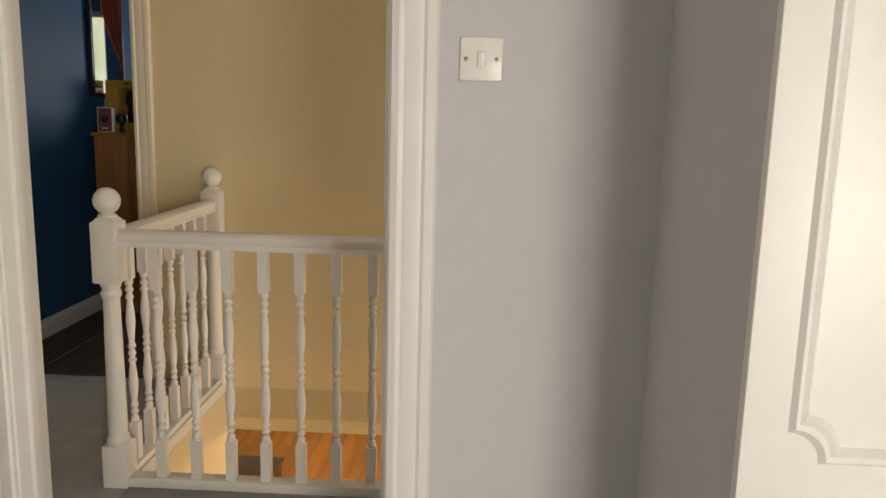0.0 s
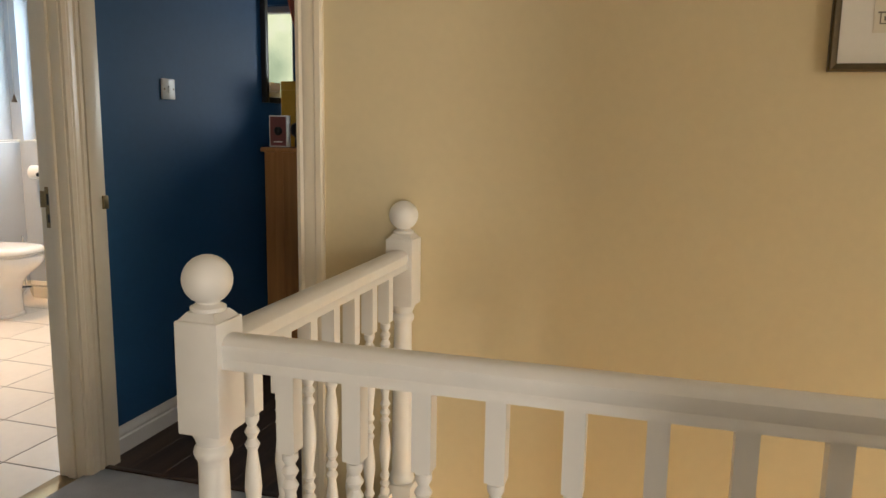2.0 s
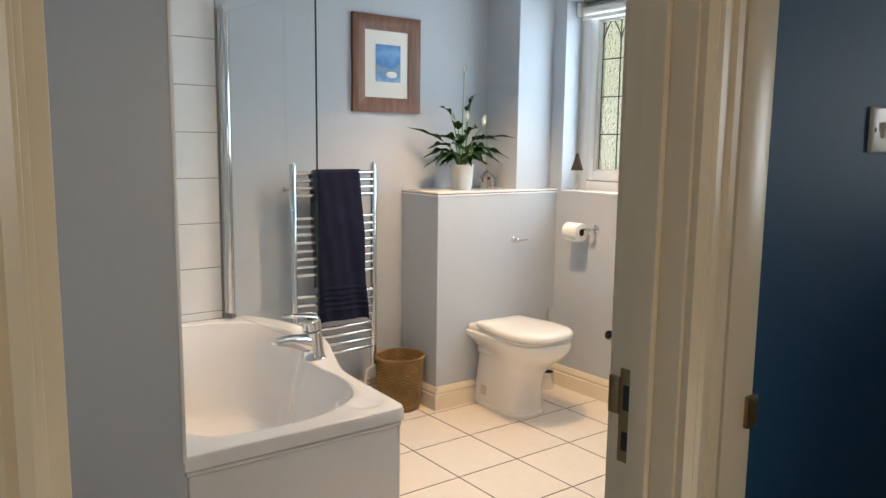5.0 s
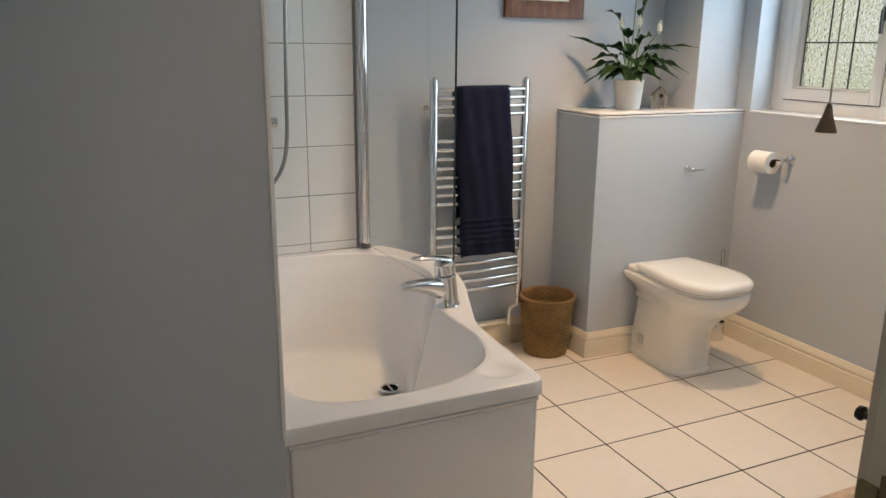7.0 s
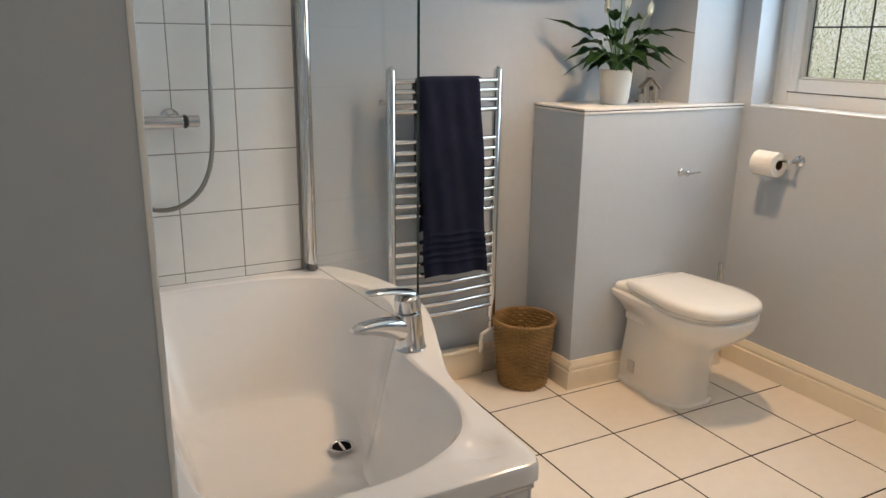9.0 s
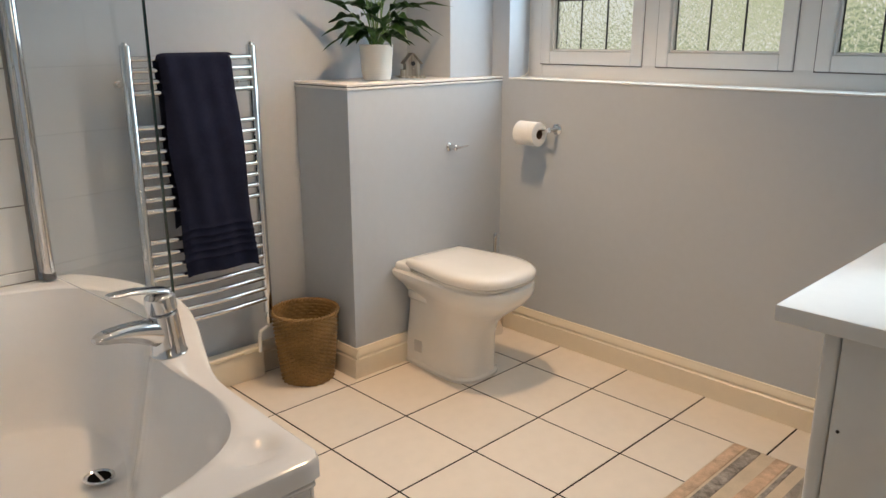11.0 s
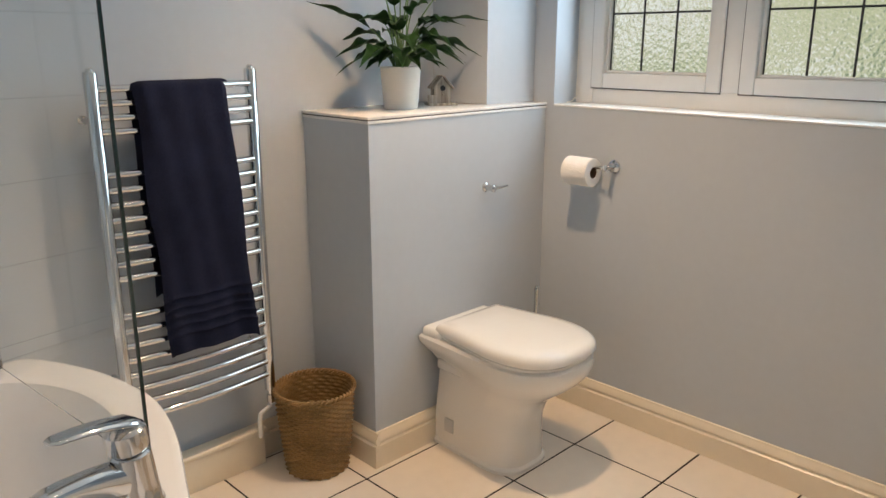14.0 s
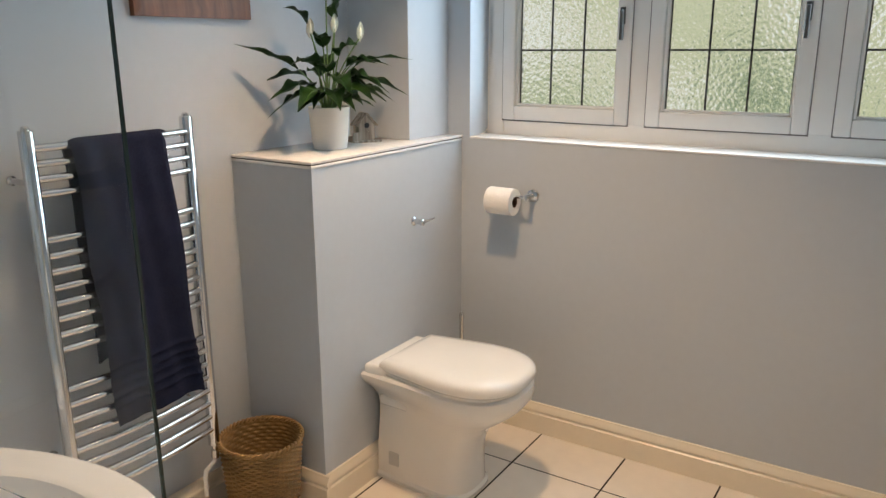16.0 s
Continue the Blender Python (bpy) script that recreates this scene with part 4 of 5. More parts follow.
part("plinth_strip", box(-2.976, -2.968, 4.245, 4.955, 0.008, 0.092, 0.003), M_ACRYLIC, bath)
side = [(p.x, p.y - 0.022) for p in OUTER[4:-1]]
bm = loft([[(x, y, z) for x, y in side] + [(x, y - 0.02, z) for x, y in reversed(side)] for z in (0.006, BR - 0.045)])
part("side_panel", bm, M_ACRYLIC, bath)
waste = part("waste", moved(lathe([(0.041, 0), (0.041, 0.003), (0.035, 0.005), (0.029, 0.001), (0.029, -0.004), (0, -0.004)], 28), pose(DRAIN.x, DRAIN.y, 0.2155)), M_CHROME, bath, "chrome waste ring")
# matt black disc paints the shade of the open drain
part("waste_hole_shade", moved(lathe([(0, 0), (0.0300, 0), (0.0300, 0.001), (0, 0.001)], 24), pose(DRAIN.x, DRAIN.y, 0.2165)), M_DARK, waste)
part("waste_cross", box(DRAIN.x - 0.028, DRAIN.x + 0.028, DRAIN.y - 0.004, DRAIN.y + 0.004, 0.2176, 0.2186), M_CHROME, waste)
structure("trim", box(-2.928, -2.912, 4.216, 4.2265, BR, TOP, 0.002), M_UPVC, "white plastic edge trim of the tiled alcove", "edge trim")

# lever mixer on the rim
TX, TY = -3.650, 4.986
mixer = thing("bath_mixer_tap", pose(TX, TY, BR, 0, 0, -78), "chrome single-lever mixer tap on the bath rim", "tap")
body = [(0.037, 0.0), (0.038, 0.004), (0.035, 0.010), (0.0325, 0.05), (0.031, 0.09), (0.030, 0.112), (0.026, 0.116), (0.0, 0.116)]
part("body", moved(lathe([(q * 1.25, h) for q, h in body], 32), pose(0, 0, 0, 0, 4, 0)), M_CHROME, mixer)
spout = []
for k in range(15):
    u = k / 14
    c = Vector((-0.004 + 0.204 * u, 0, 0.052 + 0.030 * math.sin(u * 2.0) + 0.020 * u))
    wy, wz = 0.032 - 0.009 * u, 0.033 * (1 - u) ** 1.3 + 0.015
    if k > 12:
        wy, wz = wy * (0.85, 0.5)[k - 13], wz * (0.85, 0.45)[k - 13]
    spout.append([(c.x, wy * math.cos(2 * math.pi * i / 20), c.z + wz * math.sin(2 * math.pi * i / 20)) for i in range(20)])
part("spout", loft(spout), M_CHROME, mixer)
cap = lathe([(0.029, 0.0), (0.0315, 0.004), (0.0315, 0.030), (0.030, 0.040), (0.022, 0.047), (0.010, 0.050), (0, 0.050)], 32)
part("cartridge_cap", moved(cap, pose(0.008, 0, 0.120, 0, 8, 0) @ Matrix.Diagonal((1.22, 1.22, 1, 1))), M_CHROME, mixer)
lever = []
for k in range(13):
    u = k / 12
    wy, wz = 0.029 - 0.010 * u, 0.011 - 0.005 * u
    if k in (0, 12):
        wy, wz = wy * 0.6, wz * 0.5
    lever.append([(-0.012 + 0.165 * u, wy * math.cos(2 * math.pi * i / 18), 0.168 + 0.006 * math.sin(u * 3.0) + 0.027 * u + wz * math.sin(2 * math.pi * i / 18)) for i in range(18)])
part("lever", loft(lever), M_CHROME, mixer)
part("index_ring", moved(lathe([(0.0298, 0), (0.0302, 0.001), (0.0302, 0.004), (0.0298, 0.005)], 28), pose(0.007, 0, 0.1145, 0, 6, 0)), M_DARK, mixer, "dark joint ring")

# folding glass screen
SX0, SY_0, SX1, SY_1 = WX + 0.03, 4.972, -3.704, 5.037
turn = math.atan2(SY_1 - SY_0, SX1 - SX0)
length = math.hypot(SX1 - SX0, SY_1 - SY_0)
screen = thing("shower_screen", Matrix.Translation((SX0, SY_0, BR + 0.012)) @ Matrix.Rotation(turn, 4, "Z"), "clear glass shower screen on a chrome wall profile", "shower screen")
g = part("glass_panel", box(0.03, length - 0.004, -0.003, 0.003, 0.012, 1.46), M_GLASS, screen, "clear glass panel")
g.visible_shadow = False
part("glass_edge", box(length - 0.0038, length, -0.0032, 0.0032, 0.012, 1.46), M_EDGE, screen, "dark green polished glass edge")
part("wall_profile", box(-0.028, -0.002, -0.018, 0.016, 0.012, 1.48, 0.003), material("white_coated_aluminium", (0.74, 0.72, 0.68), 0.35, metal=0.0, vary=0.05), screen)
part("hinge_post", moved(lathe([(0.019, 0.0), (0.0205, 0.004), (0.0205, 1.475), (0.019, 1.48)], 24), pose(0.018, 0.0, 0.012)), M_CHROME, screen, "polished chrome hinge post")
part("foot_cap", moved(lathe([(0.021, -0.012), (0.0225, -0.010), (0.0225, 0.012), (0.021, 0.014)], 20), pose(0.016, 0, 0.006)), material("grey_rubber", (0.14, 0.13, 0.12), 0.6), screen, "grey rubber foot cap")

# thermostatic valve with its hose
valve = thing("shower_valve", (WX, 4.40, 1.187), "chrome thermostatic shower valve with a flexible hose", "shower valve")
part("bar", moved(lathe([(0.021, -0.13), (0.0225, -0.125), (0.0225, 0.125), (0.021, 0.13)], 24), pose(0.058, 0, 0, 90)), M_CHROME, valve)
part("ring", moved(lathe([(0.0225, 0), (0.0232, 0.001), (0.0232, 0.010), (0.0225, 0.011)], 24), pose(0.058, 0.142, 0, 90)), M_BLACK, valve, "black ring")
part("temperature_knob", moved(lathe([(0.019, 0), (0.021, 0.002), (0.021, 0.036), (0.018, 0.040), (0, 0.040)], 20), pose(0.058, 0.183, 0, 90)), M_CHROME, valve)
for u in (-0.10, 0.095):
    part("wall_flange", moved(lathe([(0.034, 0), (0.034, 0.004), (0.026, 0.014), (0.016, 0.018), (0.016, 0.05), (0, 0.05)], 24), pose(0.0075, u, 0.008, 0, 90, 0)), M_CHROME, valve)
hose = smooth_line([(0.055, 0.245, 1.02), (0.050, 0.243, 0.60), (0.045, 0.232, 0.12), (0.045, 0.226, -0.07), (0.048, 0.205, -0.18), (0.050, 0.155, -0.26), (0.052, 0.07, -0.302), (0.055, -0.02, -0.28), (0.058, -0.07, -0.18), (0.058, -0.08, -0.03)], 7)
part("hose", tube(hose, 0.0082, 10), material("ribbed_metal_hose", (0.30, 0.29, 0.27), 0.38, metal=1.0, vary=0.15, grain=140), valve, "grey ribbed metal hose")

# ---- towel radiator ----
RX, RY0, RY1, RZ0, RZ1 = -4.452, 5.287, 5.757, 0.295, 1.357
radiator = thing("towel_radiator", (RX, (RY0 + RY1) / 2, RZ0), "chrome ladder towel radiator on the wall", "towel radiator")
hw = (RY1 - RY0) / 2
for s in (-1, 1):
    post = lathe([(0.015, 0), (0.0185, 0.003), (0.0185, RZ1 - RZ0 - 0.004), (0.016, RZ1 - RZ0), (0, RZ1 - RZ0)], 22)
    part("upright", moved(post, pose(0, s * hw, 0)), M_CHROME, radiator)
    part("top_plug", moved(lathe([(0.010, 0), (0.010, 0.006), (0.006, 0.010), (0, 0.010)], 14), pose(0, s * hw, RZ1 - RZ0)), M_CHROME, radiator)
    for z in (0.16, 0.93):
        part("wall_bracket", moved(lathe([(0.013, 0), (0.013, 0.006), (0.008, 0.008), (0.008, 0.10), (0, 0.10)], 14), pose(WX - RX + 0.001, s * hw * 0.99, z, 0, 90, 0)), M_CHROME, radiator)
BARS = [1.312 - 0.0378 * k for k in range(4)] + [1.082 - 0.0421 * k for k in range(8)] + [0.675 - 0.0455 * k for k in range(8)]
first = None
for z in BARS:
    pts = [(0.004 + 0.020 * math.sin(math.pi * k / 10), -hw + 2 * hw * k / 10, 0) for k in range(11)]
    if first is None:
        ob = part("bar", tube(pts, 0.0105, 12), M_CHROME, radiator)
        first = ob.data
    else:
        ob = new("bar", first)
        ob.parent = radiator
    ob.location = (0, 0, z - RZ0)
rv = part("valve", moved(lathe([(0.011, 0), (0.013, 0.004), (0.013, 0.03), (0.009, 0.034), (0.009, 0.05)], 16), pose(0, hw, -0.048)), M_CHROME, radiator)
part("tail_pipe", tube([(0, hw, -0.03), (0, hw - 0.004, -0.06), (0.004, hw - 0.03, -0.068), (0.004, hw - 0.045, -0.075), (0.004, hw - 0.05, -0.10), (0.004, hw - 0.05, -0.16)], 0.0075, 10), M_UPVC, radiator, "white painted pipe")
cover = thing("pipe_cover", (WX + 0.019, 5.70, 0.0), "cream boxed pipe cover along the skirting board", "pipe cover")
part("box", box(0, 0.040, -0.52, 0.05, 0.0, 0.122, 0.004), M_CREAM_AND_TINT, cover)
part("lid", box(-0.0, 0.050, -0.52, 0.058, 0.122, 0.140, 0.006, 3), M_CREAM_AND_TINT, cover)


# ---- towel ----
def towel():
    """Towelling folded lengthways and hung over the top bar, its front longer than its back."""
    bm = bmesh.new()
    nu, path = 26, []
    x0, top = RX + 0.022, 1.312
    for k in range(16):
        path.append((x0 - 0.026, 0.72 + (top - 0.72) * k / 16))
    for k in range(9):
        a = math.pi - math.pi * k / 8
        path.append((x0 + 0.002 + 0.027 * math.cos(a), top + 0.019 * math.sin(a)))
    for k in range(1, 131):
        path.append((x0 + 0.030, top - (top - 0.540) * k / 130))
    grid = []
    for i, (x, z) in enumerate(path):
        drop = max(0.0, (top - z)) / 0.78
        front = i > 20
        row = []
        y0 = 5.378 + (0.030 if front else 0.034) * drop + 0.004 * math.sin(z * 17)
        y1 = 5.655 + (0.052 * drop if front else 0.02) + 0.004 * math.sin(z * 13 + 1)
        rib = 0.0
        if front:
            for c in (0.600, 0.628, 0.656, 0.684, 0.712):
                rib += 0.0070 * math.exp(-((z - c) / 0.0055) ** 2)
        for j in range(nu):
            u = j / (nu - 1)
            fold = 0.009 * math.sin(u * 5.0 + 0.5) * drop + 0.006 * math.sin(u * 11 + z * 4) * drop + 0.003 * math.sin(u * 23 + z * 9)
            curl = -0.012 * max(0, abs(u - 0.5) * 2 - 0.86) / 0.14
            n = 0.0012 * noise.noise((u * 40, z * 130, 3.1))
            row.append(bm.verts.new((x + (fold + rib + curl + n if front else 0.3 * curl), y0 + (y1 - y0) * u, z - (0.012 * u * drop if front else 0) - 0.012 * max(0.0, (abs(u - 0.5) * 2 - 0.80) / 0.20) ** 2)))
        grid.append(row)
    for a, b in zip(grid, grid[1:]):
        for j in range(nu - 1):
            bm.faces.new((a[j], a[j + 1], b[j + 1], b[j]))
    bmesh.ops.recalc_face_normals(bm, faces=bm.faces)
    bmesh.ops.solidify(bm, geom=list(bm.faces), thickness=0.009)
    return bm


tagged(part("towel", towel(), M_NAVY), "dark navy cotton towel with ribbed bands over the radiator", "towel")


# ---- basket ----
def woven(r0, r1, h, rows, n, depth):
    """A woven wall: strands that pass over and under the stakes, row by row."""
    rings = []
    for k in range(rows * 3 + 1):
        row, sub = divmod(k, 3)
        u = k / (rows * 3)
        r = r0 + (r1 - r0) * u ** 0.8
        bulge = (0.0, 1.0, 1.0)[sub]
        ring = []
        for i in range(n):
            a = 2 * math.pi * i / n
            wave = math.cos(a * round(n / 6) + math.pi * row)
            ring.append(((r + depth * bulge * (0.65 + 0.5 * wave) + 0.0008 * math.sin(i * 7.3 + row * 3.1)) * math.cos(a), (r + depth * bulge * (0.65 + 0.5 * wave)) * math.sin(a), h * u + 0.0012 * math.sin(a * 5)))
        rings.append(ring)
    return loft(rings, False, False)


basket = thing("waste_basket", (-4.358, 5.872, 0.0), "round woven seagrass waste basket on the tiles", "basket")
part("woven_wall", woven(0.102, 0.131, 0.296, 34, 132, 0.0072), M_SEAGRASS, basket)
inner = woven(0.100, 0.130, 0.296, 22, 120, -0.003)
part("inner_wall", inner, M_SEAGRASS, basket)
part("base", lathe([(0, 0.004), (0.104, 0.004), (0.106, 0.010), (0.100, 0.016), (0, 0.016)], 32), M_SEAGRASS, basket)
rim = bmesh.new()
for s in (0, 1):
    pts = []
    for k in range(181):
        a = 2 * math.pi * k / 180
        tw = a * 26 + math.pi * s
        pts.append(((0.1345 + 0.005 * math.cos(tw)) * math.cos(a), (0.1345 + 0.005 * math.cos(tw)) * math.sin(a), 0.298 + 0.005 * math.sin(tw)))
    join(rim, tube(pts, 0.0045, 6, caps=False))
part("braided_rim", rim, M_SEAGRASS, basket, "twisted seagrass rim")


# ---- toilet ----
def dshape(xb, xf, hw, z, n=40, back=0.02, power=2.4, wb=None):
    """An outline with a straight back at xb and a rounded front at xf; wb: half width at the back."""
    wb = hw if wb is None else wb
    pts = []
    for k in range(n + 1):
        a = -math.pi / 2 + math.pi * k / n
        c, s = math.cos(a), math.sin(a)
        f = abs(c) ** (2 / power)
        xm = xf - hw * 1.15
        pts.append((xm + (xf - xm) * f, hw * math.copysign(abs(s) ** (2 / power), s), z))
    ym = pts[-1][1]
    for u in (0.35, 0.7, 1.0):
        pts.append((pts[n][0] + (xb - pts[n][0]) * u, ym + (wb - ym) * u, z))
    for u in (0.5,):
        pts.append((xb, 0.0, z))
    for u in (1.0, 0.7, 0.35):
        pts.append((pts[0][0] + (xb - pts[0][0]) * u, -(ym + (wb - ym) * u), z))
    return pts


toilet = thing("toilet", (BXF + 0.019, 6.388, 0.0), "white ceramic back-to-wall toilet with its lid closed", "toilet")
D = 0.545         # how far the bowl stands out
bowl = [dshape(0.0, 0.375, 0.128, 0.0, power=3.2, wb=0.114), dshape(0.0, 0.376, 0.128, 0.012, power=3.2, wb=0.114), dshape(0.0, 0.368, 0.120, 0.022, power=3.0, wb=0.106), dshape(0.0, 0.366, 0.119, 0.12, power=2.8, wb=0.104),
        dshape(0.0, 0.372, 0.121, 0.18, power=2.6, wb=0.096), dshape(0.0, 0.392, 0.127, 0.232, power=2.5, wb=0.088), dshape(0.0, 0.432, 0.138, 0.275, power=2.4, wb=0.084), dshape(-0.004, 0.485, 0.157, 0.312, power=2.35, wb=0.090),
        dshape(-0.012, 0.526, 0.177, 0.345, power=2.35, wb=0.112), dshape(-0.018, 0.548, 0.190, 0.376, power=2.45, wb=0.146), dshape(-0.019, D + 0.006, 0.195, 0.400, power=2.5, wb=0.166), dshape(-0.019, D + 0.004, 0.194, 0.417, power=2.5, wb=0.170), dshape(-0.012, D - 0.012, 0.185, 0.426, power=2.5, wb=0.162)]
RISE = 1.03       # height of the pan and its lid over the first sections
part("pan", loft([[(x, y, z * RISE) for x, y, z in ring] for ring in bowl]), M_CERAMIC, toilet)
part("hinge_block", box(-0.014, 0.085, -0.166, 0.166, 0.424, 0.470, 0.020, 6), M_CERAMIC, toilet)
seat = [dshape(0.07, D - 0.012, 0.187, 0.424, power=2.6, wb=0.150), dshape(0.066, D - 0.006, 0.190, 0.428, power=2.6, wb=0.153), dshape(0.066, D - 0.006, 0.190, 0.434, power=2.6, wb=0.153), dshape(0.07, D - 0.010, 0.187, 0.4365, power=2.6, wb=0.150)]
part("seat", loft([[(x, y, z * RISE) for x, y, z in ring] for ring in seat]), M_CERAMIC, toilet)
lid = [dshape(0.062, D - 0.002, 0.194, 0.4385, power=2.7, wb=0.150), dshape(0.055, D + 0.005, 0.200, 0.444, power=2.7, wb=0.156), dshape(0.054, D + 0.006, 0.201, 0.456, power=2.7, wb=0.157), dshape(0.056, D + 0.003, 0.199, 0.466, power=2.7, wb=0.155), dshape(0.062, D - 0.004, 0.193, 0.474, power=2.7, wb=0.149),
       dshape(0.072, D - 0.016, 0.182, 0.480, power=2.7, wb=0.140), dshape(0.10, D - 0.055, 0.148, 0.485, power=2.6, wb=0.115), dshape(0.18, D - 0.15, 0.07, 0.488, power=2.4, wb=0.06)]
part("lid", loft([[(x, y, z * RISE) for x, y, z in ring] for ring in lid]), M_CERAMIC, toilet)
M_FIXING = material("grey_fixing_plastic", (0.52, 0.50, 0.47), 0.4, vary=0.06)
for s in (-1, 1):
    part("bolt_recess", box(0.055, 0.098, s * 0.1120 - 0.003, s * 0.1120 + 0.003, 0.065, 0.118, 0.002), M_FIXING, toilet, "square grey plastic fixing cover")
    part("side_ledge", box(0.02, 0.15, min(s * 0.088, s * 0.122), max(s * 0.088, s * 0.122), 0.300, 0.340, 0.012, 3), M_CERAMIC, toilet)

flush = thing("flush_lever", (BXF, 6.560, 0.918), "chrome flush lever on the boxing", "flush lever")
part("rose", moved(lathe([(0.018, 0), (0.018, 0.004), (0.012, 0.010), (0.010, 0.030), (0.013, 0.034), (0.013, 0.044), (0.008, 0.048), (0, 0.048)], 20), pose(0, 0, 0, 0, 90, 0)), M_CHROME, flush)
part("arm", tube([(0.038, 0.0, 0.0), (0.040, 0.03, -0.001), (0.043, 0.075, 0.002)], [0.008, 0.0055, 0.0035], 10), M_CHROME, flush)

holder = thing("toilet_roll_holder", (-3.882, NY, 0.992), "chrome toilet roll holder on the wall", "roll holder")
part("rose", moved(lathe([(0.024, 0), (0.024, 0.006), (0.018, 0.010), (0.009, 0.012), (0.009, 0.058), (0.012, 0.064), (0, 0.066)], 24), pose(0, 0, 0, 90)), M_CHROME, holder)
part("arm", tube([(0, -0.058, 0.0), (-0.04, -0.058, -0.001), (-0.165, -0.058, -0.006), (-0.170, -0.058, 0.004)], 0.006, 12), M_CHROME, holder)
roll = thing("toilet_roll", (-3.925, NY - 0.072, 0.972), "white toilet roll on the chrome holder", "toilet roll")
part("paper", moved(lathe([(0.021, 0), (0.051, 0.0), (0.0525, 0.002), (0.0525, 0.108), (0.051, 0.11), (0.021, 0.11), (0.021, 0.0)], 40, closed=False), pose(-0.11, 0, 0, 0, 90, 0)), M_TISSUE, roll)
part("core", moved(lathe([(0.0195, 0.0005), (0.021, 0.0005), (0.021, 0.1095), (0.0195, 0.1095), (0.0195, 0.0005)], 28, closed=False), pose(-0.11, 0, 0, 0, 90, 0)), M_CARD, roll, "brown cardboard core")
brush = thing("toilet_brush", (-4.142, 6.80, 0.0), "chrome toilet brush in its holder behind the toilet", "toilet brush")
part("holder", lathe([(0.045, 0), (0.047, 0.004), (0.047, 0.10), (0.044, 0.104), (0.041, 0.10), (0.041, 0.01), (0, 0.01)], 24), M_CHROME, brush)
part("rod", lathe([(0.009, 0.05), (0.009, 0.45), (0.009, 0.462), (0.0105, 0.478), (0.0095, 0.490), (0.004, 0.497), (0, 0.498)], 14), M_CHROME, brush)

# ---- shelf over the boxing and what stands on it ----
shelf = thing("boxing_shelf", (WX, BY0, BZ), "white tiled shelf with a double metal edge over the boxing", "shelf", kind="structure")
sd, sw_ = BXF - WX, NY - BY0
part("edge_trim", box(0, sd + 0.004, -0.004, sw_, 0.0005, 0.010, 0.002), M_UPVC, shelf)
part("edge_trim", box(0, sd + 0.001, -0.001, sw_, 0.010, 0.0135), M_BLACK, shelf)
M_MARBLE = material("white_marble_tile", (0.76, 0.74, 0.71), 0.18, vary=0.12, grain=9)
part("tile_slab", box(0, sd + 0.005, -0.005, sw_, 0.0135, 0.023, 0.002), M_MARBLE, shelf)
SZ = BZ + 0.023

pot = thing("potted_peace_lily", (-4.375, 6.300, SZ), "peace lily with dark leaves in a white pot", "potted plant")
part("pot", lathe([(0.0, 0.0), (0.054, 0.0), (0.058, 0.004), (0.062, 0.03), (0.070, 0.138), (0.072, 0.142), (0.070, 0.144), (0.066, 0.142), (0.062, 0.125), (0, 0.125)], 40), M_POT, pot)
part("soil", lathe([(0, 0.128), (0.03, 0.130), (0.0615, 0.126), (0.0615, 0.12), (0, 0.12)], 24), M_SOIL, pot)


def leaf_blade(base, azimuth, reach, rise, droop, length, width, seed):
    """An arching stalk that ends in a pointed, slightly folded blade."""
    rnd = random.Random(seed)
    way = Vector((math.cos(azimuth), math.sin(azimuth), 0))
    sidew = Vector((-way.y, way.x, 0))
    p0 = Vector(base)
    p1 = p0 + way * reach * 0.30 + Vector((0, 0, rise))
    p2 = p0 + way * reach + Vector((0, 0, rise - droop))
    pc = p0 + way * reach * 0.10 + Vector((0, 0, rise * 0.75))

    def at(t):
        a = p0.lerp(pc, t).lerp(pc.lerp(p1, t), t)
        b = pc.lerp(p1, t).lerp(p1.lerp(p2, t), t)
        return a.lerp(b, t)

    start = max(0.15, 1 - length / max(0.05, (p1 - p0).length + (p2 - p1).length))
    stem = [at(start * k / 8) for k in range(9)]
    bm = bmesh.new()
    rows = []
    n = 15
    roll = rnd.uniform(-0.5, 0.5)
    for k in range(n + 1):
        u = k / n
        t = start + (1 - start) * u
        c = at(t)
        w = width * (math.sin(math.pi * min(1, u * 1.02) ** 0.72) ** 0.9) * (1 - 0.25 * u)
        if k == n:
            w = 0.0006
        tang = (at(min(1, t + 0.02)) - at(max(0, t - 0.02))).normalized()
        upv = sidew.cross(tang).normalized() * -1
        sd_ = (sidew * math.cos(roll * u) + upv * math.sin(roll * u))
        row = []
        for j in range(-2, 3):
            v = j / 2
            wave = 0.26 * w * math.sin(u * 15 + j * 1.7 + seed)
            row.append(bm.verts.new(c + sd_ * (w * v) + upv * (abs(v) * w * 0.38 + wave * abs(v))))
        rows.append(row)
    for a, b in zip(rows, rows[1:]):
        for j in range(4):
            bm.faces.new((a[j], a[j + 1], b[j + 1], b[j]))
    bmesh.ops.solidify(bm, geom=list(bm.faces), thickness=0.0009)
    return stem, bm


